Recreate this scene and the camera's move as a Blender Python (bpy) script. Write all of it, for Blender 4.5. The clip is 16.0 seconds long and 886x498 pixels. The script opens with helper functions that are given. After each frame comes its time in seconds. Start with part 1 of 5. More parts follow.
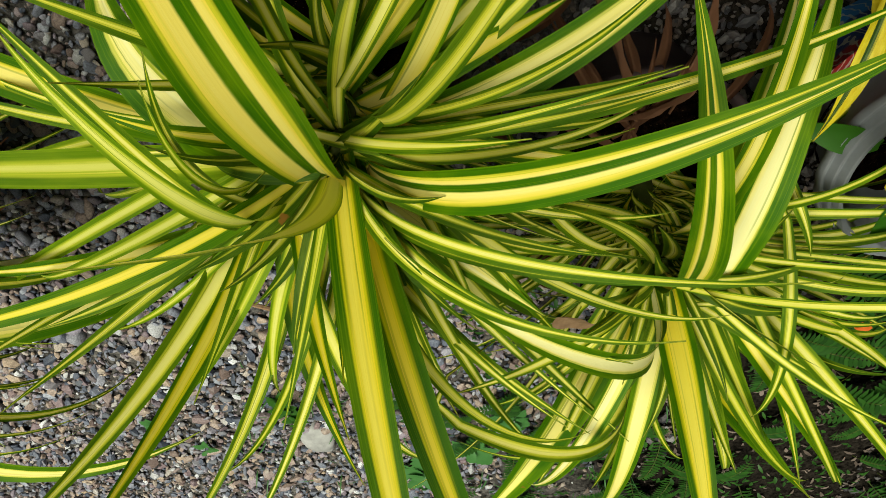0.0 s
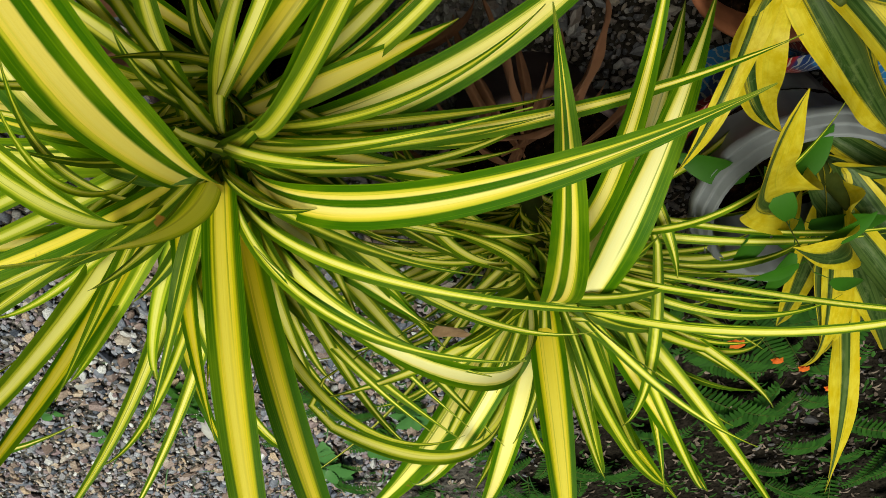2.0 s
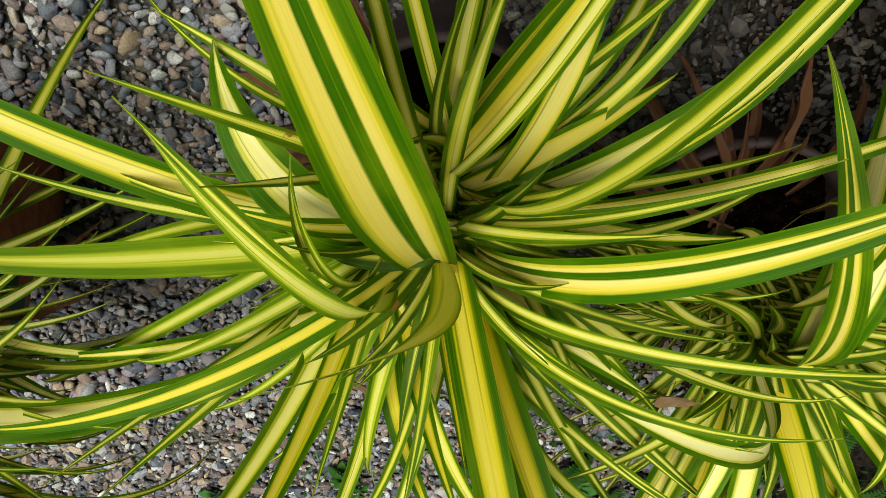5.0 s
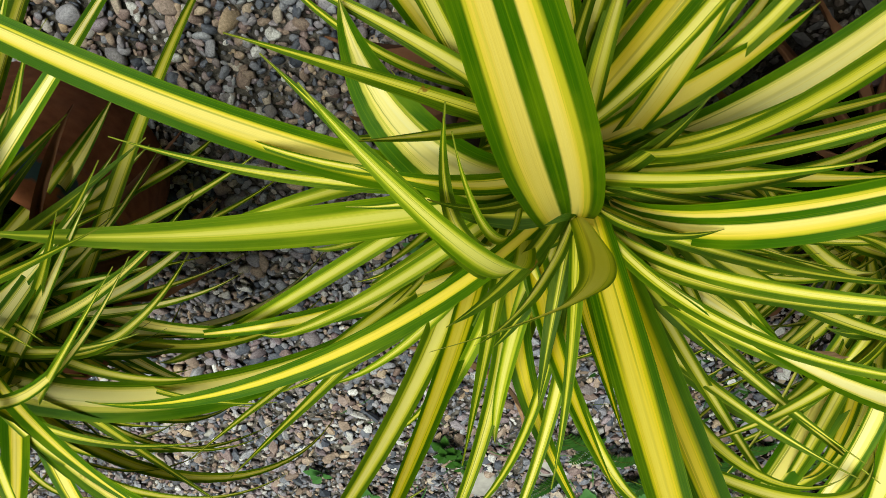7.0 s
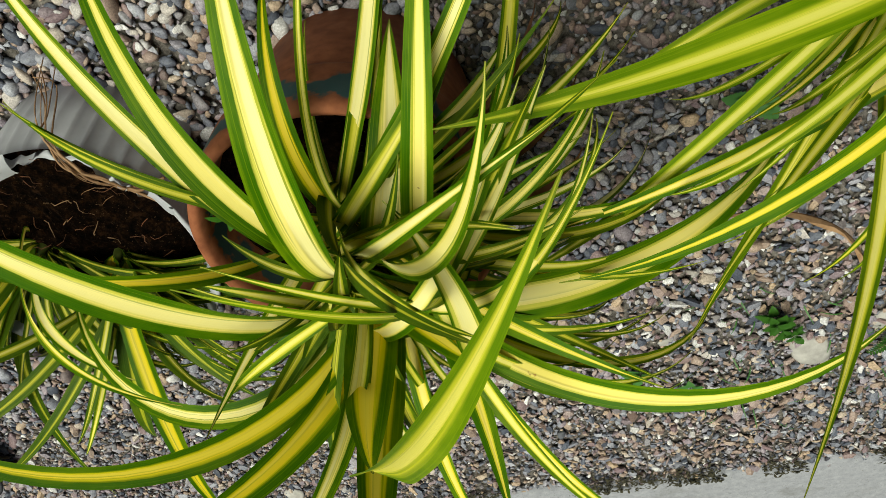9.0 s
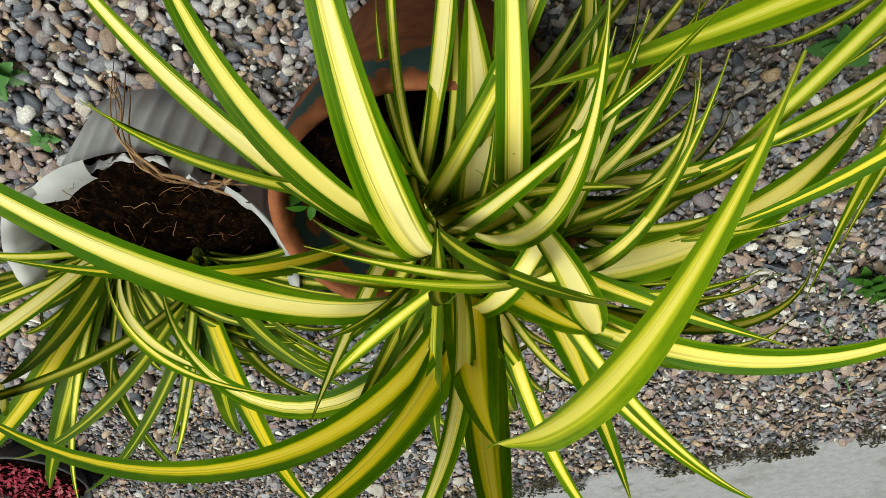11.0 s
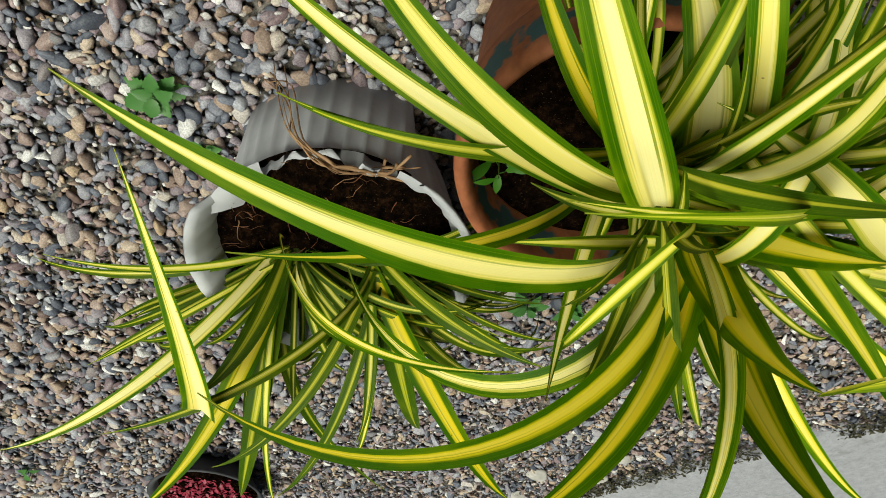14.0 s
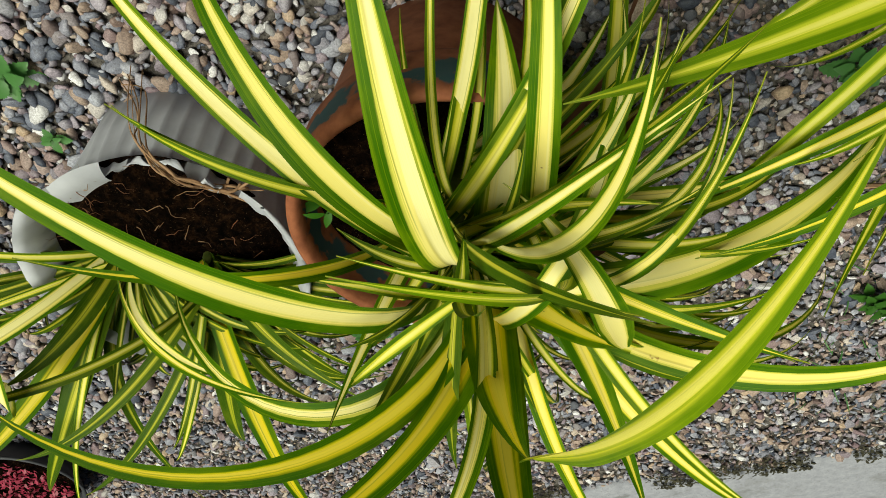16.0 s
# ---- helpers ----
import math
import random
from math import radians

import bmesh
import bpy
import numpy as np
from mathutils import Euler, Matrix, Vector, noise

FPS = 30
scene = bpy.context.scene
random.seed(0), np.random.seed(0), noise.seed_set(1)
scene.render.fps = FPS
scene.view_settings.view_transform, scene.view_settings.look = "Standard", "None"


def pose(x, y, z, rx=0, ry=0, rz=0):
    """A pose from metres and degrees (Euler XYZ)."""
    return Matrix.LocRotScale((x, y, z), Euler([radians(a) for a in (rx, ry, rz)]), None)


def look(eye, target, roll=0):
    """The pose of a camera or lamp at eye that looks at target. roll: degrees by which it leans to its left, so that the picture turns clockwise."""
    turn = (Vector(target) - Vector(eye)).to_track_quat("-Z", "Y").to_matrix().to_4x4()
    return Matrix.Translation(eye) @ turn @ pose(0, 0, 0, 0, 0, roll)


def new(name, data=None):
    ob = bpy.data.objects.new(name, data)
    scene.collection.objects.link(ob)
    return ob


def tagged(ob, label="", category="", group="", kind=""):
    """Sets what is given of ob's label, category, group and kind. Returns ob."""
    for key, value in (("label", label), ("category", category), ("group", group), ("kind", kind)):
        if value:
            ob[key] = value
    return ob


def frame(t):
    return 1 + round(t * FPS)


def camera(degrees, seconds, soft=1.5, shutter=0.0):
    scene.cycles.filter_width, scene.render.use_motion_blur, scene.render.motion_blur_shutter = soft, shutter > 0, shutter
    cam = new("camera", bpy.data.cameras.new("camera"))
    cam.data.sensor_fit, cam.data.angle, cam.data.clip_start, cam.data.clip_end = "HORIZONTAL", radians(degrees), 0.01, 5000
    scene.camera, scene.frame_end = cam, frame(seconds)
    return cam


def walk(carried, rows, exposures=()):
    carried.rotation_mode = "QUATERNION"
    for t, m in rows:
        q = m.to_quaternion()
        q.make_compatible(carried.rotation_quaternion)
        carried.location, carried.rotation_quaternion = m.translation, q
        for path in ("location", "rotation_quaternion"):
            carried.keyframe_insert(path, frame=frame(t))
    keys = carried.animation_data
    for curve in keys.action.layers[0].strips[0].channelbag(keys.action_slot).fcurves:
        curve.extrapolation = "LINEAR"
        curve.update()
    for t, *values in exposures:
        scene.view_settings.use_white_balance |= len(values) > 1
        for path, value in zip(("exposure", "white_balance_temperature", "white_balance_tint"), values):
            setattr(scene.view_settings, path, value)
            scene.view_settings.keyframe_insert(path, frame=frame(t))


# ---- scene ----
cam = camera(61.2, 16.0, soft=0.6)
PATH = [
    (0, (0.073, 0.051, 1.011), (0.042, 1.409, -0.456), 179.9),
    (0.5, (0.056, 0.029, 1.013), (-0.054, 1.336, -0.497), 178.4),
    (1, (0.035, 0.018, 1.02), (-0.151, 1.335, -0.474), 176.5),
    (1.5, (0.004, 0.006, 1.02), (-0.267, 1.337, -0.448), 175.9),
    (2, (0.013, 0.014, 1.016), (-0.185, 1.379, -0.432), 177.8),
    (2.5, (0.029, 0.023, 1.004), (-0.124, 1.37, -0.466), 177.9),
    (3, (0.072, 0.044, 0.988), (0.005, 1.355, -0.521), 179.4),
    (3.5, (0.099, 0.054, 0.984), (0.102, 1.353, -0.536), 180.4),
    (4, (0.133, 0.056, 0.979), (0.184, 1.354, -0.542), -179.0),
    (4.2, (0.14, 0.049, 0.977), (0.175, 1.306, -0.579), -179.3),
    (6.5, (0.194, 0.028, 0.988), (0.25, 1.316, -0.541), -177.5),
    (7, (0.228, 0.062, 0.977), (0.421, 1.352, -0.54), -176.3),
    (7.5, (0.321, 0.075, 0.982), (0.612, 1.347, -0.534), -177.9),
    (8, (0.398, 0.078, 0.991), (0.827, 1.371, -0.474), -177.3),
    (8.5, (0.478, 0.082, 1.01), (1.01, 1.387, -0.409), -177.9),
    (9, (0.536, 0.086, 1.017), (1.118, 1.376, -0.396), -178.8),
    (9.5, (0.565, 0.102, 1.018), (1.168, 1.377, -0.4), -179.9),
    (10, (0.575, 0.105, 1.015), (1.213, 1.371, -0.396), -178.9),
    (10.2, (0.582, 0.106, 1.013), (1.238, 1.359, -0.402), -178.7),
    (12.3, (0.611, 0.071, 1.025), (1.335, 1.323, -0.357), -179.9),
    (12.5, (0.617, 0.072, 1.022), (1.342, 1.32, -0.362), -180.1),
    (13, (0.626, 0.067, 1.023), (1.359, 1.308, -0.364), -180.0),
    (13.5, (0.673, 0.066, 1.021), (1.446, 1.267, -0.379), -180.3),
    (14, (0.74, 0.065, 1.007), (1.639, 1.192, -0.379), -179.0),
    (14.5, (0.758, 0.073, 0.997), (1.676, 1.172, -0.399), -178.2),
    (15, (0.731, 0.079, 1.002), (1.589, 1.225, -0.395), -178.5),
    (15.5, (0.691, 0.083, 1.004), (1.488, 1.268, -0.396), -178.2),
    (16, (0.623, 0.074, 1.016), (1.292, 1.32, -0.399), -178.6),
]
EXPOSURES = [(0.0, -0.03, 7000, -4), (6.5, -0.03, 7000, -4), (9.0, -0.01, 7250, -3), (16.0, -0.01, 7250, -3)]
walk(cam, [(t, look(eye, target, roll)) for t, eye, target, roll in PATH], EXPOSURES)

# ---- light ----
world = bpy.data.worlds.new("sky")
scene.world = world
world.use_nodes = True
wn = world.node_tree
sky = wn.nodes.new("ShaderNodeTexSky")
sky.sky_type, sky.sun_disc = "NISHITA", False
sky.sun_elevation, sky.sun_rotation = radians(66), radians(150)
sky.air_density, sky.dust_density = 1.0, 5.0
wn.nodes["Background"].inputs[1].default_value = 0.014
wn.links.new(sky.outputs[0], wn.nodes["Background"].inputs[0])
sun_data = bpy.data.lights.new("sun", "SUN")
sun_data.energy, sun_data.angle, sun_data.color = 4.6, radians(48), (1.0, 0.975, 0.93)
sun = new("sun", sun_data)
sun.matrix_world = look((1.7, -0.75, 4.0), (0.6, 0.6, 0.0))


# ---- materials ----
class Nodes:
    """A node material being put together."""

    def __init__(self, name, rough=0.6, spec=0.5):
        self.mat = bpy.data.materials.new(name)
        self.mat.use_nodes = True
        self.t = self.mat.node_tree
        self.bsdf = self.t.nodes["Principled BSDF"]
        self.bsdf.inputs["Roughness"].default_value = rough
        self.bsdf.inputs["Specular IOR Level"].default_value = spec

    def put(self, socket, value):
        if isinstance(value, bpy.types.NodeSocket):
            self.t.links.new(value, socket)
        else:
            if isinstance(value, tuple) and len(value) == 3 and socket.type == "RGBA":
                value = (*value, 1.0)
            socket.default_value = value

    def node(self, kind, **inputs):
        n = self.t.nodes.new(kind)
        for key, value in inputs.items():
            self.put(n.inputs[key], value)
        return n

    def math(self, op, a, b=0.0, c=0.0, clamp=False):
        n = self.t.nodes.new("ShaderNodeMath")
        n.operation, n.use_clamp = op, clamp
        for i, v in enumerate((a, b, c)):
            self.put(n.inputs[i], v)
        return n.outputs[0]

    def coords(self, which="Object"):
        return self.t.nodes.new("ShaderNodeTexCoord").outputs[which]

    def noise(self, vec, scale, detail=4.0, rough=0.55):
        n = self.node("ShaderNodeTexNoise", Scale=scale, Detail=detail, Roughness=rough)
        if vec is not None:
            self.put(n.inputs["Vector"], vec)
        return n.outputs["Fac"]

    def ramp(self, fac, *stops):
        n = self.t.nodes.new("ShaderNodeValToRGB")
        r = n.color_ramp
        while len(r.elements) < len(stops):
            r.elements.new(0.5)
        for e, (p, c) in zip(r.elements, stops):
            e.position, e.color = p, (*c, 1.0)
        self.put(n.inputs[0], fac)
        return n.outputs[0]

    def step(self, v, lo, hi):
        n = self.t.nodes.new("ShaderNodeMapRange")
        n.interpolation_type = "SMOOTHSTEP"
        self.put(n.inputs[0], v)
        self.put(n.inputs[1], lo)
        self.put(n.inputs[2], hi)
        return n.outputs[0]

    def mix(self, fac, a, b, blend="MIX"):
        n = self.t.nodes.new("ShaderNodeMix")
        n.data_type, n.blend_type = "RGBA", blend
        self.put(n.inputs[0], fac)
        self.put(n.inputs[6], a)
        self.put(n.inputs[7], b)
        return n.outputs[2]

    def bump(self, height, strength=0.3, distance=0.002):
        n = self.node("ShaderNodeBump", Strength=strength, Distance=distance, Height=height)
        self.put(self.bsdf.inputs["Normal"], n.outputs[0])

    def base(self, colour):
        self.put(self.bsdf.inputs["Base Color"], colour)

    def glow_through(self, colour, amount):
        """Thin tissue that lets light through."""
        thin = self.node("ShaderNodeBsdfTranslucent", Color=colour)
        both = self.node("ShaderNodeMixShader")
        self.put(both.inputs[0], amount)
        self.t.links.new(self.bsdf.outputs[0], both.inputs[1])
        self.t.links.new(thin.outputs[0], both.inputs[2])
        self.t.links.new(both.outputs[0], self.t.nodes["Material Output"].inputs[0])


def simple(name, dark, light, scale, rough=0.7, bump=0.4, depth=0.002, spec=0.15, detail=6.0):
    m = Nodes(name, rough, spec)
    v = m.coords()
    n = m.noise(v, scale, detail)
    big = m.noise(v, scale * 0.15, 2.0)
    mixed = m.math("ADD", m.math("MULTIPLY", n, 0.7), m.math("MULTIPLY", big, 0.4))
    m.base(m.ramp(mixed, (0.3, dark), (0.75, light)))
    m.bump(n, bump, depth)
    return m.mat


def striped_leaf(name, pale, rich, old, amount, limit_at, soft, lime_tone, deep=(0.018, 0.074, 0.001), fresh=(0.066, 0.185, 0.003), bright=(0.165, 0.27, 0.006), rib_band=0.0):
    """Cream-yellow blade with green margins, a faint midrib and a few hairlines along it."""
    m = Nodes(name, 0.42, 0.10)
    uv = m.node("ShaderNodeSeparateXYZ", Vector=m.coords("UV"))
    u, v = uv.outputs[0], uv.outputs[1]
    rnd = m.t.nodes.new("ShaderNodeObjectInfo").outputs["Random"]
    other = m.math("FRACT", m.math("MULTIPLY", rnd, 17.3))
    third = m.math("FRACT", m.math("MULTIPLY", rnd, 53.9))

    def along(across_scale, length_scale, shift):
        return m.node("ShaderNodeCombineXYZ", X=m.math("MULTIPLY_ADD", rnd, shift, m.math("MULTIPLY", u, across_scale)), Y=m.math("MULTIPLY", v, length_scale), Z=m.math("MULTIPLY", rnd, 5.0)).outputs[0]

    streak = m.noise(along(7.0, 0.7, 91.0), 1.0, 2.0, 0.5)
    lined = m.noise(along(14.0, 0.5, 53.0), 1.0, 1.0, 0.5)
    veins = m.noise(along(60.0, 2.0, 37.0), 1.0, 3.0, 0.6)
    patch = m.noise(along(1.6, 6.0, 17.0), 1.0, 3.0, 0.6)
    fade = m.noise(along(0.3, 3.0, 71.0), 1.0, 1.0)
    # the cream band sits a little off the middle, and differs in width from leaf to leaf
    off = m.math("MULTIPLY_ADD", other, 0.12, -0.06)
    edge = m.math("ABSOLUTE", m.math("MULTIPLY_ADD", m.math("ADD", u, off), 2.0, -1.0))
    edge = m.math("ADD", edge, m.math("MULTIPLY_ADD", streak, 0.34, -0.17))
    limit = m.math("MULTIPLY_ADD", third, 0.24, limit_at)
    limit = m.math("SUBTRACT", limit, m.math("MULTIPLY", m.math("POWER", v, 3.0), 0.38))
    margin = m.step(edge, limit, m.math("ADD", limit, soft))
    # one side of the band is paler, the other golden; both grow yellower outwards
    seam = m.math("MULTIPLY_ADD", third, 0.34, 0.33)
    seam_at = m.math("SUBTRACT", m.math("ADD", u, m.math("MULTIPLY_ADD", streak, 0.10, -0.05)), seam)
    tone = m.math("MULTIPLY", m.step(seam_at, -0.02, 0.03), m.math("MULTIPLY", m.step(other, 0.2, 0.8), 0.75))
    cream = m.mix(tone, pale, rich)
    cream = m.mix(m.step(m.math("SUBTRACT", edge, limit), -0.30, 0.0), cream, rich)
    cream = m.mix(m.math("MULTIPLY", m.step(m.noise(along(0.6, 1.1, 29.0), 1.0, 1.0), 0.48, 0.68), 0.6), cream, old)
    cream = m.mix(m.math("MULTIPLY", m.math("SUBTRACT", 1.0, veins), 0.38), cream, old)
    green = m.mix(veins, deep, fresh)
    green = m.mix(m.math("MULTIPLY", m.step(patch, 0.42, 0.75), 0.6), green, bright)
    threads = m.noise(along(30.0, 0.7, 83.0), 1.0, 2.0, 0.6)
    green = m.mix(m.math("MULTIPLY", m.step(threads, 0.50, 0.72), 0.55), green, bright)
    green = m.mix(m.math("MULTIPLY", m.step(edge, 0.90, 1.05), 0.4), green, bright)
    lime = m.mix(0.35, green, lime_tone)
    # soft tan or greenish line along the seam, faint hairlines beside it, green ones towards the margins
    rib = m.math("ABSOLUTE", seam_at)
    middle = m.math("MULTIPLY", m.step(rib, 0.055, 0.006), m.math("MULTIPLY", m.step(fade, 0.36, 0.66), m.math("MULTIPLY", m.step(other, 0.25, 0.75), 0.55)))
    fine = m.math("MULTIPLY", m.step(m.noise(along(38.0, 0.4, 63.0), 1.0, 1.0), 0.64, 0.74), 0.35)
    lines = m.math("MULTIPLY", m.step(lined, 0.58, 0.66), m.math("MULTIPLY", m.step(m.math("SUBTRACT", edge, limit), -0.40, -0.16), m.step(fade, 0.66, 0.42)))
    col = m.mix(fine, cream, old)
    col = m.mix(middle, col, m.mix(m.math("MULTIPLY", third, 0.5), (0.50, 0.40, 0.04), green))
    col = m.mix(m.math("MULTIPLY", lines, 0.85), col, lime)
    col = m.mix(m.math("MULTIPLY", m.math("ADD", m.step(m.math("SUBTRACT", edge, limit), -0.10, 0.0), m.math("MULTIPLY", m.step(threads, 0.5, 0.6), m.step(m.math("SUBTRACT", edge, limit), -0.22, -0.06)), 0.0, True), 0.6), col, lime_tone)
    if rib_band:
        # a green stripe runs along the midrib between two cream ones
        mid = m.math("ABSOLUTE", m.math("ADD", m.math("SUBTRACT", u, m.math("MULTIPLY_ADD", other, 0.16, 0.45)), m.math("MULTIPLY_ADD", streak, 0.08, -0.04)))
        col = m.mix(m.step(mid, rib_band + 0.03, rib_band - 0.01), col, green)
    col = m.mix(margin, col, green)
    col = m.mix(m.math("MULTIPLY", m.step(v, 0.93, 1.0), 0.6), col, (0.22, 0.24, 0.03))
    # rusty flecks and bruises
    spots = m.noise(m.coords(), 34.0, 3.0, 0.6)
    rust = m.math("MULTIPLY", m.step(spots, 0.70, 0.74), m.step(other, 0.55, 0.7))
    col = m.mix(m.math("MULTIPLY", rust, 0.8), col, (0.25, 0.10, 0.02))
    m.base(col)
    m.put(m.bsdf.inputs["Roughness"], m.math("MULTIPLY_ADD", veins, 0.25, 0.34))
    m.bump(veins, 0.30, 0.0012)
    m.glow_through(col, amount)
    return m.mat


def banded_leaf(name, least):
    """Broad blade: streaked dark green down the middle, yellow borders of differing width."""
    m = Nodes(name, 0.40, 0.2)
    uv = m.node("ShaderNodeSeparateXYZ", Vector=m.coords("UV"))
    u, v = uv.outputs[0], uv.outputs[1]
    rnd = m.t.nodes.new("ShaderNodeObjectInfo").outputs["Random"]
    other = m.math("FRACT", m.math("MULTIPLY", rnd, 23.7))
    fine = m.node("ShaderNodeCombineXYZ", X=m.math("MULTIPLY_ADD", rnd, 51.0, m.math("MULTIPLY", u, 15.0)), Y=m.math("MULTIPLY", v, 1.6), Z=rnd)
    streak = m.noise(fine.outputs[0], 1.0, 3.0, 0.6)
    cross = m.node("ShaderNodeCombineXYZ", X=m.math("MULTIPLY_ADD", rnd, 31.0, m.math("MULTIPLY", u, 5.0)), Y=m.math("MULTIPLY", v, 24.0), Z=rnd)
    mottle = m.noise(cross.outputs[0], 1.0, 4.0, 0.65)
    side = m.math("MULTIPLY_ADD", other, 0.36, -0.18)
    edge = m.math("ABSOLUTE", m.math("MULTIPLY_ADD", m.math("ADD", u, side), 2.0, -1.0))
    edge = m.math("ADD", edge, m.math("MULTIPLY_ADD", streak, 0.9, -0.45))
    limit = m.math("MULTIPLY_ADD", rnd, 0.55, least)
    core = m.step(edge, m.math("ADD", limit, 0.12), m.math("SUBTRACT", limit, 0.06))
    green = m.mix(m.step(streak, 0.35, 0.65), (0.022, 0.058, 0.010), (0.085, 0.14, 0.035))
    green = m.mix(m.math("MULTIPLY", m.step(mottle, 0.50, 0.68), 0.5), green, (0.15, 0.20, 0.075))
    yellow = m.mix(m.step(mottle, 0.3, 0.7), (0.60, 0.45, 0.012), (0.72, 0.60, 0.05))
    yellow = m.mix(m.math("MULTIPLY", m.step(streak, 0.5, 0.75), 0.35), yellow, (0.34, 0.36, 0.02))
    col = m.mix(core, yellow, green)
    m.base(col)
    m.bump(streak, 0.35, 0.002)
    m.glow_through(col, 0.24)
    return m.mat


def gravel_material():
    m = Nodes("gravel_stone", 0.55, 0.4)
    rnd = m.t.nodes.new("ShaderNodeNewGeometry").outputs["Random Per Island"]
    v = m.coords()
    col = m.ramp(rnd, (0.0, (0.04, 0.046, 0.062)), (0.14, (0.10, 0.108, 0.135)), (0.28, (0.20, 0.20, 0.225)), (0.38, (0.165, 0.112, 0.118)), (0.48, (0.29, 0.215, 0.165)), (0.58, (0.115, 0.075, 0.064)),
                 (0.68, (0.27, 0.275, 0.30)), (0.78, (0.225, 0.18, 0.20)), (0.86, (0.35, 0.25, 0.16)), (0.95, (0.36, 0.345, 0.335)), (1.0, (0.56, 0.54, 0.52)))
    n = m.noise(v, 300.0, 6.0, 0.7)
    col = m.mix(0.9, col, m.ramp(n, (0.3, (0.62, 0.64, 0.69)), (0.7, (1.95, 2.04, 2.22))), "MULTIPLY")
    # dark mud plus the plants' shade, painted into the stones towards low x
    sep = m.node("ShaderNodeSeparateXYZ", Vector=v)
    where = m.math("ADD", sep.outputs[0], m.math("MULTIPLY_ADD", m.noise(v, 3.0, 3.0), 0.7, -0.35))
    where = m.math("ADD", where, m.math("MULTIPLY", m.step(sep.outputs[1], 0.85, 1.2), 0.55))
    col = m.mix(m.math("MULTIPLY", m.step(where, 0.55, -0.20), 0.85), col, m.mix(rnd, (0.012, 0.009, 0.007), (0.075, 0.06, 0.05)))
    m.base(col)
    m.bump(n, 0.35, 0.0015)
    return m.mat


def pebble_material():
    m = Nodes("pebble_stone", 0.7, 0.35)
    rnd = m.t.nodes.new("ShaderNodeObjectInfo").outputs["Random"]
    v = m.coords()
    col = m.ramp(rnd, (0.0, (0.057, 0.060, 0.071)), (0.25, (0.133, 0.138, 0.155)), (0.42, (0.212, 0.193, 0.190)), (0.6, (0.124, 0.108, 0.113)), (0.75, (0.243, 0.251, 0.275)), (0.88, (0.306, 0.274, 0.240)), (1.0, (0.594, 0.583, 0.574)))
    n = m.noise(v, 200.0, 5.0)
    col = m.mix(0.75, col, m.ramp(n, (0.3, (0.66, 0.68, 0.73)), (0.7, (1.85, 1.93, 2.08))), "MULTIPLY")
    m.base(col)
    m.bump(n, 0.35, 0.0015)
    return m.mat


def painted_terracotta():
    m = Nodes("painted_terracotta", 0.78, 0.25)
    v = m.coords()
    n = m.noise(v, 45.0, 6.0)
    big = m.noise(v, 7.0, 3.0)
    col = m.ramp(n, (0.3, (0.20, 0.065, 0.03)), (0.7, (0.36, 0.13, 0.06)))
    col = m.mix(m.math("MULTIPLY", m.step(big, 0.5, 0.7), 0.5), col, (0.17, 0.075, 0.045))
    sep = m.node("ShaderNodeSeparateXYZ", Vector=v)
    z = m.math("ADD", sep.outputs[2], m.math("MULTIPLY_ADD", n, 0.05, -0.025))
    band = m.math("MULTIPLY", m.step(z, 0.235, 0.245), m.step(z, 0.292, 0.284))
    teal = m.math("MULTIPLY", band, m.step(m.noise(v, 14.0, 3.0), 0.47, 0.52))
    col = m.mix(m.math("MULTIPLY", teal, 0.9), col, (0.015, 0.085, 0.10))
    m.base(col)
    m.bump(n, 0.3, 0.0015)
    return m.mat


def printed_bag():
    m = Nodes("printed_bag", 0.4, 0.5)
    v = m.coords()
    a = m.noise(v, 8.0, 1.0)
    w = m.node("ShaderNodeTexWave", Vector=v, Scale=34.0, Distortion=9.0, Detail=2.0)
    col = m.mix(m.step(a, 0.46, 0.50), (0.30, 0.012, 0.015), (0.012, 0.04, 0.18))
    col = m.mix(m.step(a, 0.58, 0.61), col, (0.03, 0.22, 0.55))
    col = m.mix(m.math("MULTIPLY", m.step(w.outputs["Fac"], 0.84, 0.93), 0.7), col, (0.62, 0.60, 0.50))
    m.base(col)
    m.bump(m.noise(v, 30.0, 3.0), 0.5, 0.006)
    return m.mat


def earth():
    """Sand and grit, dark and damp where plants cover it."""
    m = Nodes("earth", 0.95, 0.03)
    v = m.coords()
    n = m.noise(v, 90.0, 8.0, 0.65)
    big = m.noise(v, 3.0, 3.0)
    sep = m.node("ShaderNodeSeparateXYZ", Vector=v)
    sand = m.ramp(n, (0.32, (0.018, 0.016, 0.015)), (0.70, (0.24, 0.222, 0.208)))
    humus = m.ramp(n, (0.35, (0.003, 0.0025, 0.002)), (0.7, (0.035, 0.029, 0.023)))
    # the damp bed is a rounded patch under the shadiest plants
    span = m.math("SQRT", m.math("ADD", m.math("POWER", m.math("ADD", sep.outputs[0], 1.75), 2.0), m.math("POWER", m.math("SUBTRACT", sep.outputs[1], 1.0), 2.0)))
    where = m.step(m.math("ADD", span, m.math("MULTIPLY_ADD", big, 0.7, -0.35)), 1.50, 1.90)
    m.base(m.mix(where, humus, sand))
    m.bump(n, 0.9, 0.006)
    return m.mat


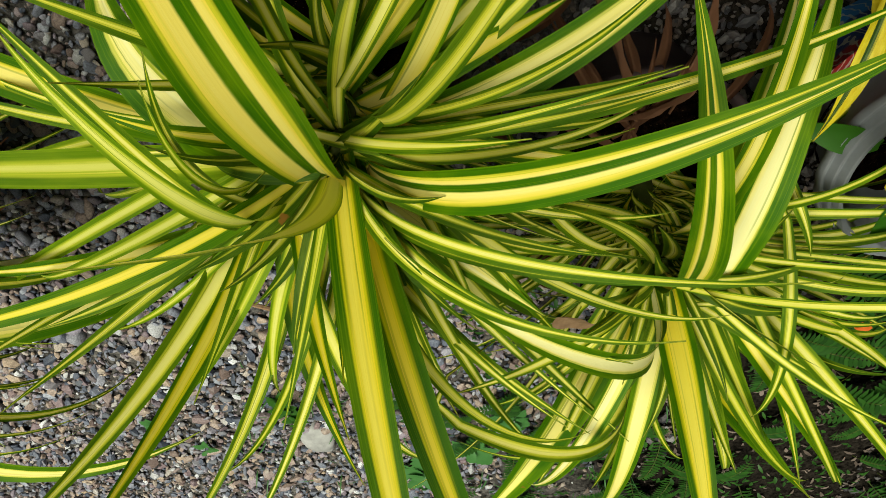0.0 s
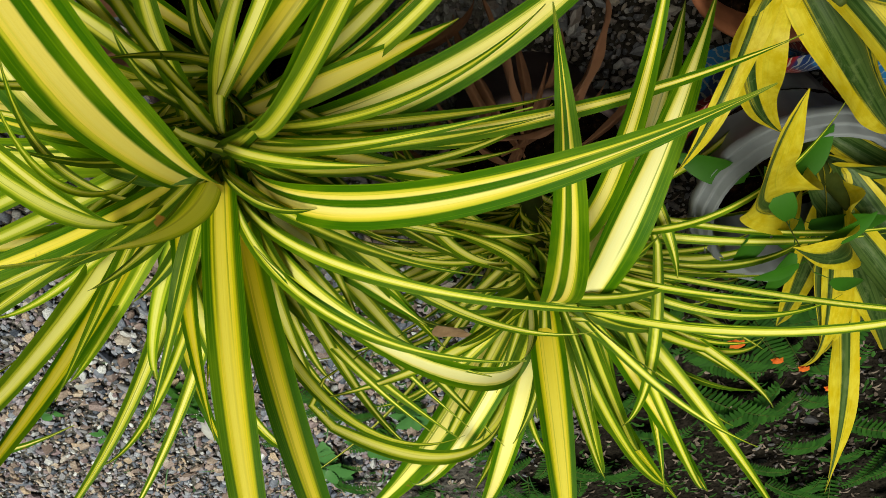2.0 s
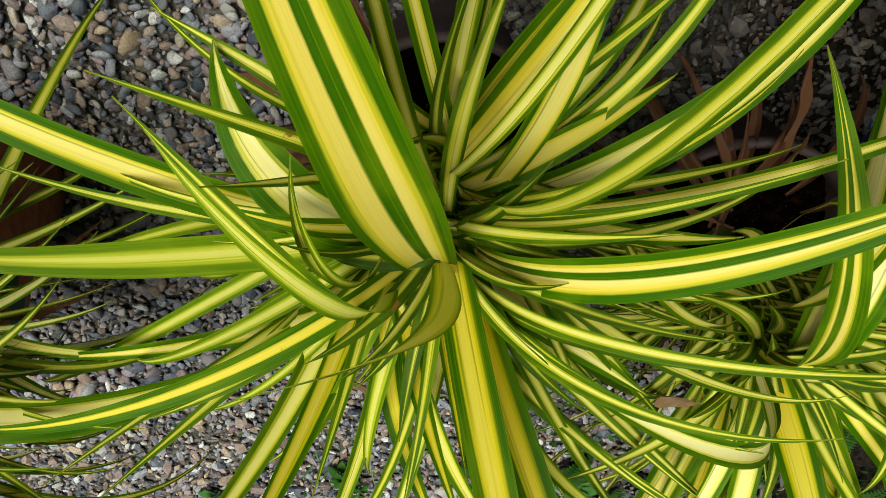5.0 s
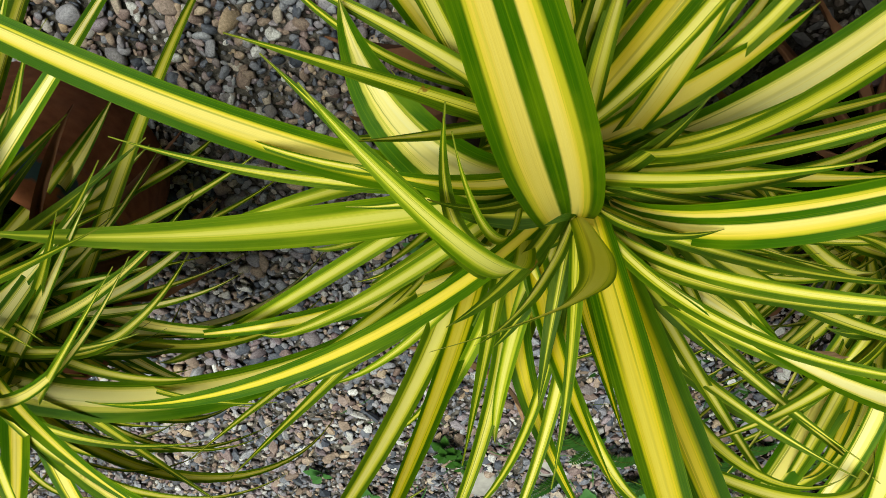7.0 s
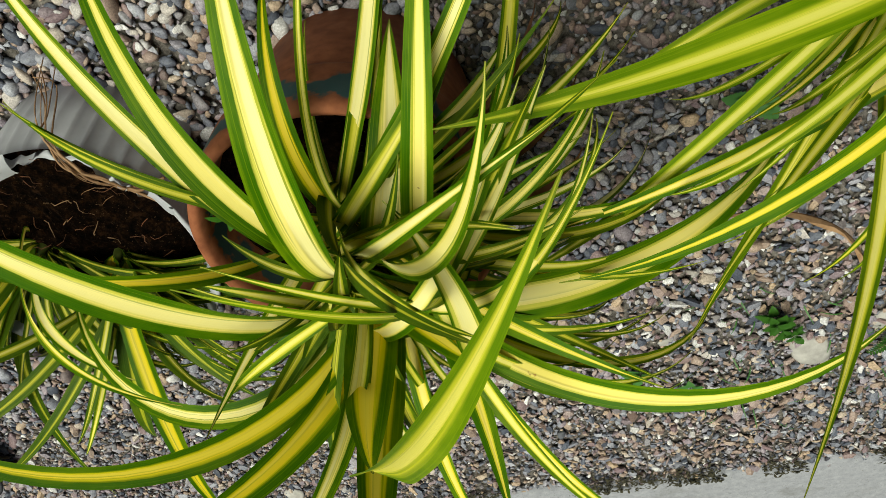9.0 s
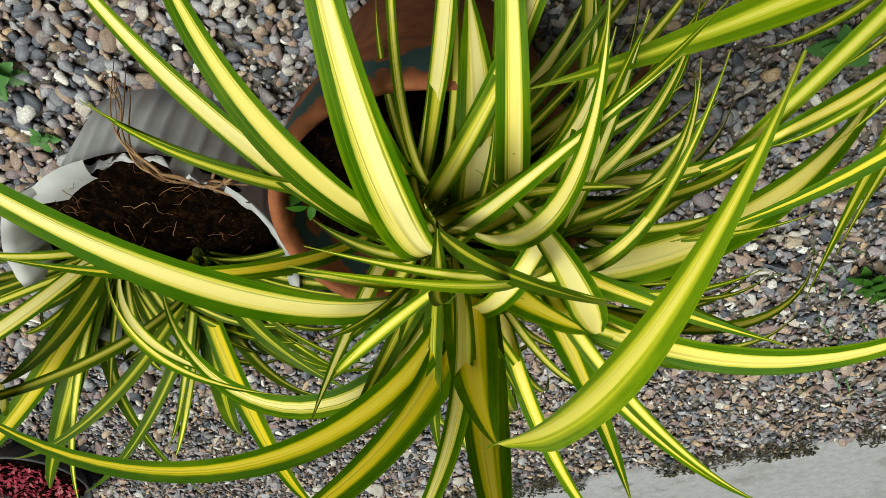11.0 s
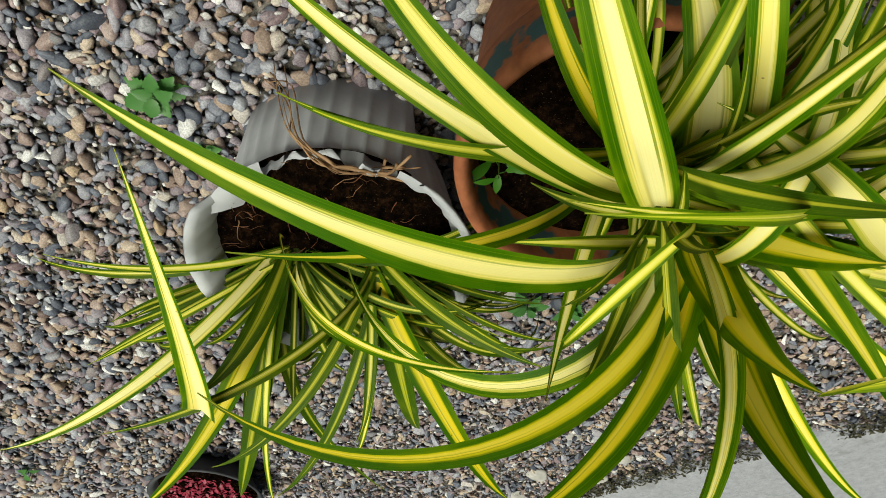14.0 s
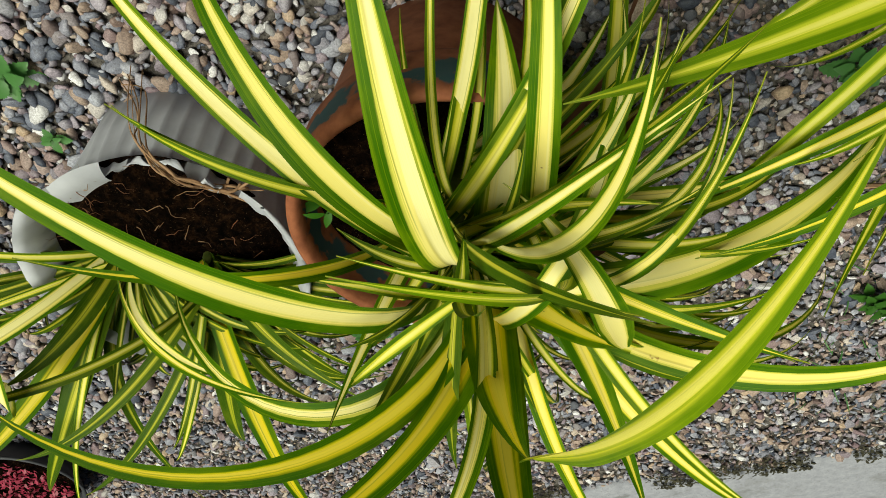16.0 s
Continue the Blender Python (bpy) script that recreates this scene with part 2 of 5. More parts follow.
def stained_concrete():
    """Pale worn cement with soft damp stains, mossy streaks and dark grit."""
    m = Nodes("weathered_concrete", 0.88, 0.1)
    v = m.coords()
    n = m.noise(v, 55.0, 8.0, 0.7)
    big = m.noise(v, 5.0, 5.0, 0.65)
    streaks = m.noise(m.node("ShaderNodeMapping", Vector=v, Scale=(5.0, 7.0, 1.0)).outputs[0], 1.0, 5.0, 0.65)
    col = m.ramp(n, (0.3, (0.235, 0.245, 0.285)), (0.7, (0.345, 0.36, 0.41)))
    col = m.mix(m.math("MULTIPLY", m.step(big, 0.54, 0.70), 0.55), col, (0.13, 0.13, 0.125))
    col = m.mix(m.math("MULTIPLY", m.step(streaks, 0.60, 0.70), 0.5), col, (0.10, 0.10, 0.09))
    grit = m.noise(v, 240.0, 3.0, 0.6)
    col = m.mix(m.math("MULTIPLY", m.step(grit, 0.60, 0.68), 0.5), col, (0.12, 0.115, 0.11))
    m.base(col)
    m.bump(m.math("ADD", n, m.math("MULTIPLY", big, 2.0)), 0.5, 0.004)
    return m.mat


def compost():
    m = Nodes("potting_soil", 0.95, 0.02)
    v = m.coords()
    lumps = m.noise(v, 70.0, 8.0, 0.7)
    flecks = m.noise(v, 260.0, 3.0, 0.6)
    col = m.ramp(lumps, (0.36, (0.0008, 0.0006, 0.0005)), (0.52, (0.006, 0.0032, 0.002)), (0.68, (0.030, 0.014, 0.007)))
    col = m.mix(m.step(flecks, 0.66, 0.70), col, (0.09, 0.055, 0.03))
    m.base(col)
    m.bump(lumps, 1.0, 0.014)
    return m.mat


def flat_leaf(name, dark, light, through_amount=0.2, rough=0.45):
    m = Nodes(name, rough, 0.4)
    n = m.noise(m.coords(), 60.0, 4.0)
    rnd = m.t.nodes.new("ShaderNodeNewGeometry").outputs["Random Per Island"]
    col = m.mix(m.math("MULTIPLY_ADD", rnd, 0.6, m.math("MULTIPLY", n, 0.4)), dark, light)
    m.base(col)
    m.bump(n, 0.3, 0.002)
    m.glow_through(col, through_amount)
    return m.mat


STRIPED = striped_leaf("striped_leaf", (0.93, 0.83, 0.27), (0.86, 0.71, 0.06), (0.80, 0.61, 0.03), 0.14, 0.40, 0.10, (0.42, 0.48, 0.015))
# yellower leaf undersides, with light shining through them put into the colour
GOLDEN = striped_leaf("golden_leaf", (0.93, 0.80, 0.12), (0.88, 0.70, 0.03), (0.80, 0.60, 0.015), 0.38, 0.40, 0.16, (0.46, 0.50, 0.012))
PALE = striped_leaf("pale_striped_leaf", (0.96, 0.91, 0.46), (0.93, 0.82, 0.21), (0.89, 0.76, 0.15), 0.14, 0.49, 0.09, (0.42, 0.48, 0.02))
# thin lime blades, coloured brighter to look lit from behind
BACKLIT = striped_leaf("backlit_lime_leaf", (0.90, 0.84, 0.20), (0.80, 0.76, 0.07), (0.70, 0.68, 0.04), 0.30, 0.52, 0.26, (0.50, 0.56, 0.03), (0.07, 0.17, 0.003), (0.17, 0.30, 0.008), (0.30, 0.42, 0.015))
SLIM = striped_leaf("slim_striped_leaf", (0.90, 0.84, 0.27), (0.77, 0.72, 0.08), (0.64, 0.61, 0.04), 0.18, 0.36, 0.20, (0.40, 0.45, 0.015), (0.030, 0.090, 0.002), (0.085, 0.175, 0.005), (0.20, 0.30, 0.012))
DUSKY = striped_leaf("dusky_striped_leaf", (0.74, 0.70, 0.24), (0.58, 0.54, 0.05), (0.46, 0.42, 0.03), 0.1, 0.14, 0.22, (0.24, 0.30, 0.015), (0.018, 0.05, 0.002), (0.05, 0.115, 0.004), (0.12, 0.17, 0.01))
DOUBLE = striped_leaf("double_striped_leaf", (0.93, 0.83, 0.27), (0.88, 0.71, 0.08), (0.82, 0.61, 0.04), 0.14, 0.52, 0.08, (0.42, 0.48, 0.015), rib_band=0.08)
LIME = striped_leaf("lime_striped_leaf", (0.88, 0.85, 0.24), (0.72, 0.72, 0.07), (0.60, 0.63, 0.035), 0.28, 0.34, 0.28, (0.40, 0.50, 0.02), (0.07, 0.17, 0.003), (0.17, 0.29, 0.008), (0.29, 0.40, 0.015))
BANDED = banded_leaf("banded_leaf", 0.08)
BANDED_DARK = banded_leaf("dark_banded_leaf", 0.52)
GRAVEL, PEBBLE = gravel_material(), pebble_material()
DIRT = earth()
CONCRETE = stained_concrete()
SOIL = compost()
TERRACOTTA = painted_terracotta()
CLAY = simple("plain_terracotta", (0.16, 0.055, 0.03), (0.33, 0.12, 0.06), 40.0, 0.8, 0.3)
GREY_PLASTIC = simple("grey_plastic", (0.33, 0.345, 0.39), (0.53, 0.555, 0.61), 16.0, 0.55, 0.15)
PURPLE_PLASTIC = simple("purple_brown_plastic", (0.05, 0.035, 0.04), (0.13, 0.09, 0.095), 20.0, 0.55, 0.2)
WHITE_PLASTIC = simple("white_plastic", (0.12, 0.128, 0.14), (0.25, 0.263, 0.28), 14.0, 0.5, 0.15)
DARK_PLASTIC = simple("dark_plastic", (0.03, 0.033, 0.04), (0.08, 0.085, 0.095), 20.0, 0.5, 0.2)
LITTER = flat_leaf("rotting_leaf", (0.035, 0.022, 0.016), (0.26, 0.20, 0.165), 0.0, 0.9)
DRY = flat_leaf("dry_leaf", (0.05, 0.018, 0.009), (0.28, 0.125, 0.06), 0.12, 0.8)
TWIG = simple("dry_stalk", (0.16, 0.085, 0.04), (0.42, 0.27, 0.16), 60.0, 0.85, 0.3)
WEED = flat_leaf("weed_leaf", (0.020, 0.085, 0.022), (0.085, 0.235, 0.06))
FERN = flat_leaf("fern_leaf", (0.010, 0.042, 0.005), (0.042, 0.135, 0.016))
MOSS = flat_leaf("dark_moss", (0.012, 0.012, 0.008), (0.06, 0.055, 0.03), 0.0, 0.9)
BROADLEAF = flat_leaf("broad_green_leaf", (0.014, 0.070, 0.003), (0.038, 0.15, 0.005), 0.2, 0.55)
ORANGE = flat_leaf("orange_petal", (0.80, 0.13, 0.02), (0.95, 0.28, 0.05), 0.25)
CRIMSON = flat_leaf("crimson_leaf", (0.20, 0.01, 0.03), (0.48, 0.06, 0.12), 0.2)
STEM = simple("leaf_sheath", (0.02, 0.04, 0.006), (0.10, 0.12, 0.025), 50.0, 0.6, 0.3)
PLASTER = simple("shade_wall_plaster", (0.16, 0.155, 0.15), (0.30, 0.29, 0.28), 8.0, 0.9, 0.3)
BAG = printed_bag()
STONE = simple("pale_stone", (0.22, 0.215, 0.21), (0.52, 0.51, 0.50), 40.0, 0.85, 0.6, 0.004)


# ---- building helpers ----
def part(name, bm, material, parent=None, label="", smooth=True):
    """Links a bmesh as one mesh object, under its thing if it has one."""
    me = bpy.data.meshes.new(name)
    bm.to_mesh(me)
    bm.free()
    if smooth:
        me.polygons.foreach_set("use_smooth", [True] * len(me.polygons))
    me.materials.append(material)
    ob = new(name, me)
    if parent is not None:
        ob.parent = parent
    if label:
        tagged(ob, label)
    return ob


def thing(name, at, label, category, group=""):
    ob = new(name)
    ob.empty_display_size = 0.05
    ob.location = at
    return tagged(ob, label, category, group, "")


def sweep(bm, rings, closed=True):
    """Joins rings of points of equal count by quads."""
    rows = [[bm.verts.new(p) for p in ring] for ring in rings]
    n = len(rows[0])
    for a, b in zip(rows, rows[1:]):
        for i in range(n if closed else n - 1):
            bm.faces.new((a[i], a[(i + 1) % n], b[(i + 1) % n], b[i]))
    return rows


def lathe(bm, profile, steps=64, wobble=None):
    """Turns (radius, height) pairs round the z axis; wobble(angle, r, z) may change them."""
    rings = []
    for r, z in profile:
        ring = []
        for i in range(steps):
            a = 2 * math.pi * i / steps
            rr, zz = wobble(a, r, z) if wobble else (r, z)
            ring.append((rr * math.cos(a), rr * math.sin(a), zz))
        rings.append(ring)
    return sweep(bm, rings)


def tube(bm, points, radius, sides=6):
    """A round stalk along points, thinning to its end."""
    pts = [Vector(p) for p in points]
    rings = []
    for i, p in enumerate(pts):
        t = (pts[min(i + 1, len(pts) - 1)] - pts[max(i - 1, 0)]).normalized()
        a = t.orthogonal().normalized()
        b = t.cross(a)
        r = radius * (1 - 0.7 * i / (len(pts) - 1))
        rings.append([p + r * (math.cos(k * 2 * math.pi / sides) * a + math.sin(k * 2 * math.pi / sides) * b) for k in range(sides)])
    rows = sweep(bm, rings)
    bm.faces.new(rows[0][::-1])
    bm.faces.new(rows[-1])


def arc(base, az, el, length, droop, bend, power, steps=22):
    """A leaf's middle line: it leaves its base at a heading and a rise, and sinks and turns along its length."""
    p = Vector(base)
    out = [(p.copy(), radians(az), radians(el))]
    for i in range(steps):
        s = (i + 0.5) / steps
        e, a = radians(el - droop * s**power), radians(az + bend * s)
        p = p + Vector((math.cos(e) * math.cos(a), math.cos(e) * math.sin(a), math.sin(e))) * (length / steps)
        out.append((p.copy(), a, e))
    return out


def blade(rng, line, width, roll=0.0, channel=0.22, profile="strap", across=6, wave=0.0, clasp=0):
    """A leaf blade along a line: channelled, tapering, with its widthwise and lengthwise places as uv."""
    bm = bmesh.new()
    uvs = {}
    rows = []
    n = len(line) - 1
    tilt = radians(roll)
    phase = rng.uniform(0, 6)
    for i, (p, a, e) in enumerate(line):
        s = i / n
        tangent = (line[min(i + 1, n)][0] - line[max(i - 1, 0)][0]).normalized()
        side = Vector((-math.sin(a), math.cos(a), 0))
        side = (side - tangent * side.dot(tangent)).normalized()
        up = tangent.cross(side)
        twist = tilt * (0.7 + 0.3 * s)
        side, up = math.cos(twist) * side + math.sin(twist) * up, math.cos(twist) * up - math.sin(twist) * side
        if profile == "strap":
            w = 0.24 + 0.76 * math.sin(min(1, s / 0.48) * math.pi / 2)
            w *= 1 - max(0, (s - 0.42) / 0.58) ** 1.8
        elif profile in ("tail", "twist"):
            w = 1 - max(0, (s - 0.10) / 0.90) ** 1.5
            if profile == "tail":
                w *= 0.25 + 0.75 * math.sqrt(min(1.0, s / 0.12))
            else:
                w *= 0.30 + 0.70 * math.sin(min(1, s / 0.28) * math.pi / 2)
        else:
            w = (0.50 + 0.50 * math.sin(min(1, s / 0.5) * math.pi / 2)) * (1 - max(0, (s - 0.48) / 0.52) ** 1.55)
        if i < clasp:
            w *= 0.12 + 0.88 * i / clasp
        half = max(0.0006, 0.5 * width * w)
        deep = channel * (1.25 - 0.75 * s)
        row = []
        for j in range(across + 1):
            u = j / across
            k = 2 * u - 1
            lift = (abs(k) ** 1.15) * half * deep * 2 - half * deep
            ripple = wave * half * k * k * math.sin(s * (21 if profile == "strap" else 13) + phase + (2 if k > 0 else 0))
            v = bm.verts.new(p + side * (k * half) + up * (lift + ripple))
            uvs[v] = (u, s)
            row.append(v)
        rows.append(row)
    layer = bm.loops.layers.uv.new("UVMap")
    for a, b in zip(rows, rows[1:]):
        for j in range(across):
            f = bm.faces.new((a[j], a[j + 1], b[j + 1], b[j]))
            for loop in f.loops:
                loop[layer].uv = uvs[loop.vert]
    return bm


# ---- ground ----
rng = random.Random(11)


def ground_height(x, y):
    return 0.006 * noise.noise(Vector((x * 1.7, y * 1.7, 0))) + 0.004 * noise.noise(Vector((x * 6, y * 6, 3)))


def build_ground():
    bm = bmesh.new()
    xs = [-60, -12, -4] + [-2 + 0.1 * i for i in range(61)] + [5, 12, 60]
    ys = [-60, -10, -3] + [-1 + 0.1 * i for i in range(41)] + [4, 12, 60]
    grid = [[bm.verts.new((x, y, ground_height(x, y) - 0.004)) for x in xs] for y in ys]
    for r0, r1 in zip(grid, grid[1:]):
        for i in range(len(xs) - 1):
            bm.faces.new((r0[i], r0[i + 1], r1[i + 1], r1[i]))
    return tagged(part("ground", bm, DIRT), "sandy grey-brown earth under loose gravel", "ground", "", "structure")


ground = build_ground()


def stone_shapes(level, count):
    """Rounded, uneven stones of about unit size: vertices and triangles."""
    shapes = []
    for k in range(count):
        bm = bmesh.new()
        bmesh.ops.create_icosphere(bm, subdivisions=level, radius=1.0)
        flat_at = rng.uniform(0.36, 0.64)
        fx, fy, fz = rng.uniform(0.85, 1.35), rng.uniform(0.6, 0.95), rng.uniform(0.38, 0.7)
        cut = [Vector((rng.uniform(-1, 1), rng.uniform(-1, 1), rng.uniform(-1, 1))).normalized() for _ in range(7)]
        for v in bm.verts:
            c = v.co.copy()
            for d in cut:
                over = c.dot(d) - flat_at
                if over > 0:
                    c -= d * over * 0.85
            c *= 1 + 0.16 * noise.noise(v.co * 1.3 + Vector((k * 7.1, 0, 0)))
            v.co = Vector((c.x * fx, c.y * fy, c.z * fz))
        bm.verts.index_update()
        shapes.append((np.array([v.co[:] for v in bm.verts]), np.array([[v.index for v in f.verts] for f in bm.faces])))
        bm.free()
    return shapes


def scatter_stones(name, places, shapes, material, seed, smooth=True):
    """One mesh of many loose stones; places are rows of x, y, z, radius."""
    r = np.random.RandomState(seed)
    verts, faces, start = [], [], 0
    for x, y, z, size in places:
        vs, fs = shapes[r.randint(len(shapes))]
        a, tx, ty = r.uniform(0, 6.28), r.normal(0, 0.28), r.normal(0, 0.28)
        ca, sa = math.cos(a), math.sin(a)
        p = vs * size
        p = np.stack([ca * p[:, 0] - sa * p[:, 1], sa * p[:, 0] + ca * p[:, 1], p[:, 2] + tx * p[:, 0] + ty * p[:, 1]], 1)
        verts.append(p + (x, y, z))
        faces.append(fs + start)
        start += len(vs)
    verts, faces = np.concatenate(verts), np.concatenate(faces)
    me = bpy.data.meshes.new(name)
    me.vertices.add(len(verts))
    me.vertices.foreach_set("co", verts.astype(np.float32).ravel())
    me.loops.add(faces.size)
    me.loops.foreach_set("vertex_index", faces.astype(np.int32).ravel())
    me.polygons.add(len(faces))
    me.polygons.foreach_set("loop_start", np.arange(0, faces.size, 3, dtype=np.int32))
    me.update(calc_edges=True)
    me.polygons.foreach_set("use_smooth", np.full(len(faces), smooth, dtype=bool))
    me.materials.append(material)
    return new(name, me)


KERB = lambda x: 1.93 + 0.155 * max(0.0, 1.55 - x) ** 1.0 * (1 if x < 1.55 else 0)
POT_SPOTS = ((0.935, 0.66, 0.16), (1.405, 0.625, 0.16), (0.17, 0.50, 0.11), (-0.22, 0.66, 0.12), (-0.55, 0.59, 0.10))


def build_gravel():
    r = np.random.RandomState(5)
    near, far, fringe = [], [], []
    cell = 0.0106
    for iy in range(int(2.35 / cell)):
        y0 = -0.15 + iy * cell
        x_hi = 1.75 + 1.75 * y0 if y0 < 0.9 else 3.3 - 1.25 * (y0 - 0.9)
        x_lo = -1.0 if y0 < 0.85 else -0.9 + 0.5 * (y0 - 0.85)
        for ix in range(int((x_hi - x_lo) / cell)):
            x, y = x_lo + ix * cell + r.uniform(-0.5, 0.5) * cell, y0 + r.uniform(-0.5, 0.5) * cell
            if y > KERB(x) + 0.012 or any((x - a) ** 2 + (y - b) ** 2 < (q - 0.02) ** 2 for a, b, q in POT_SPOTS):
                continue
            soil = noise.noise(Vector((x * 2.2 + 4, y * 2.2, 7))) + 0.9 * max(0, y - 1.35) + (1.6 * max(0, 0.15 - x) if y > 0.9 else 0)
            if r.rand() < min(0.9, max(0.0, soil * 1.1 - 0.55)):
                continue
            coarse = 1.10 + 0.16 * max(0.0, min(1.0, (x - 0.8) / 0.5)) + 0.10 * max(0.0, min(1.0, (1.05 - y) / 0.5))
            # larger, rounder stones lie round the outer pots
            big = max(0.0, min(1.0, (x - 0.75) / 0.4)) * max(0.0, min(1.0, (1.2 - y) / 0.4))
            if r.rand() < 0.22 * big:
                continue
            # flat, broader chips lie towards the concrete
            chip = max(0.0, min(1.0, (y - 0.85) / 0.3)) * max(0.0, min(1.0, (1.25 - x) / 0.3))
            if r.rand() < 0.15 * chip:
                continue
            size = min(0.020, 0.0052 * (coarse + 0.30 * big + 0.28 * chip) * math.exp(r.normal(0, 0.46)))
            z = ground_height(x, y) + size * 0.35 + r.uniform(0, 0.003)
            (near if (y < 1.25 and x > 0.40) else far).append((x, y, z, size))
    # stray stones thin out beyond the bed
    while len(fringe) < 4000:
        x, y = r.uniform(-2.0, 4.3), r.uniform(-0.8, 1.95)
        x_hi = 1.75 + 1.75 * y if y < 0.9 else 3.3 - 1.25 * (y - 0.9)
        out = max(x - x_hi, -1.0 - x, -0.15 - y)
        if out < 0 or y > KERB(x) - 0.03 or r.rand() > math.exp(-out / 0.22):
            continue
        size = min(0.018, 0.0062 * math.exp(r.normal(0, 0.4)))
        fringe.append((x, y, ground_height(x, y) + size * 0.3, size))
    far += fringe
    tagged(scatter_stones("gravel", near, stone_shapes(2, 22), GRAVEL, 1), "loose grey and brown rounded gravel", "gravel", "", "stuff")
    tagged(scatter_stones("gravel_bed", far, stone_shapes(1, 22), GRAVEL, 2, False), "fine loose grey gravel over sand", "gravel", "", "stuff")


build_gravel()


def build_pebbles():
    """The larger loose pebbles that lie on top of the gravel."""
    meshes = []
    for k, (vs, fs) in enumerate(stone_shapes(2, 8)):
        me = bpy.data.meshes.new("pebble")
        me.from_pydata(vs.tolist(), [], fs.tolist())
        me.polygons.foreach_set("use_smooth", [True] * len(me.polygons))
        me.materials.append(PEBBLE)
        meshes.append(me)
    r = random.Random(21)
    made = 0
    while made < 290:
        x, y = r.uniform(0.4, 2.4), r.uniform(0.05, 1.75)
        if y > KERB(x) - 0.03 or x > 1.75 + 1.2 * y or any((x - a) ** 2 + (y - b) ** 2 < (q + 0.015) ** 2 for a, b, q in POT_SPOTS):
            continue
        size = r.uniform(0.0095, 0.0155)
        ob = new("pebble", meshes[made % 8])
        ob.matrix_world = Matrix.LocRotScale((x, y, ground_height(x, y) + 0.006 + size * 0.3), Euler((r.gauss(0, 0.25), r.gauss(0, 0.25), r.uniform(0, 6.28))), (size,) * 3)
        ob.parent = ground
        made += 1


def build_kerb():
    """A low poured concrete edge whose rim is broken and uneven."""
    bm = bmesh.new()
    xs = [-0.6 + 0.016 * i for i in range(290)]
    prof = [(-0.012, -0.05), (-0.006, 0.004), (0.010, 0.014), (0.06, 0.018), (0.3, 0.02), (0.9, 0.02), (2.6, 0.018), (2.6, -0.05)]
    rings = []
    for x in xs:
        rough = 0.035 * noise.noise(Vector((x * 4.3, 0, 0))) + 0.02 * noise.noise(Vector((x * 13, 5, 0))) + 0.010 * noise.noise(Vector((x * 31, 2, 0)))
        rings.append([(x, KERB(x) + d + (rough if d < 0.1 else 0), z + (0.003 * noise.noise(Vector((x * 9, d * 9, 0))) if z > 0 else 0)) for d, z in prof])
    rows = sweep(bm, rings, closed=False)
    return tagged(part("pavement", bm, CONCRETE), "weathered grey concrete slab with a ragged edge", "pavement", "", "structure")


build_kerb()


def build_shade_wall():
    """A plain plastered wall, added unseen behind the camera to cut the sky light."""
    bm = bmesh.new()
    bmesh.ops.create_cube(bm, size=1.0)
    bmesh.ops.scale(bm, vec=(6.4, 0.2, 2.2), verts=bm.verts)
    bmesh.ops.bevel(bm, geom=bm.edges[:], offset=0.01, segments=2, affect="EDGES")
    ob = part("wall_south", bm, PLASTER, smooth=False)
    ob.location = (-2.55, -0.95, 1.09)
    return tagged(ob, "plain grey unseen wall added behind the camera to block sky light", "wall", "", "structure")


build_shade_wall()

# ---- pots ----
def soil_disc(radius, z, parent, seed, name="soil"):
    """Crumbly compost that fills a pot."""
    bm = bmesh.new()
    rows = []
    steps, around = 26, 96
    for i in range(1, steps + 1):
        f = i / steps
        row = []
        for k in range(around):
            a = 2 * math.pi * k / around
            x, y = radius * f * math.cos(a), radius * f * math.sin(a)
            h = 0.016 * noise.noise(Vector((x * 14 + seed, y * 14, seed))) + 0.010 * abs(noise.noise(Vector((x * 60, y * 60 + seed, 1)))) + 0.006 * abs(noise.noise(Vector((x * 150, y * 150, seed))))
            row.append((x, y, z + h * (1 if f < 0.98 else 0.2) - 0.006 * f))
        rows.append(row)
    made = sweep(bm, rows)
    bm.faces.new(made[0][::-1])
    return part(name, bm, SOIL, parent)


def terracotta_pot():
    pot = thing("terracotta_pot", (0.935, 0.66, 0), "weathered terracotta flower pot with flaking teal paint", "flower pot")
    bm = bmesh.new()
    prof = [(0.0, 0.0), (0.160, 0.0), (0.166, 0.006), (0.187, 0.185), (0.188, 0.20), (0.198, 0.207), (0.203, 0.22), (0.207, 0.295), (0.205, 0.307), (0.198, 0.312), (0.190, 0.307), (0.186, 0.29), (0.179, 0.19), (0.165, 0.16)]
    lathe(bm, prof[1:], 72, lambda a, r, z: (r * (1 + 0.006 * math.sin(3 * a + z * 9)), z + (0.003 * math.sin(2 * a) if z > 0.1 else 0)))
    part("body", bm, TERRACOTTA, pot)
    soil_disc(0.181, 0.235, pot, 3)
    return pot


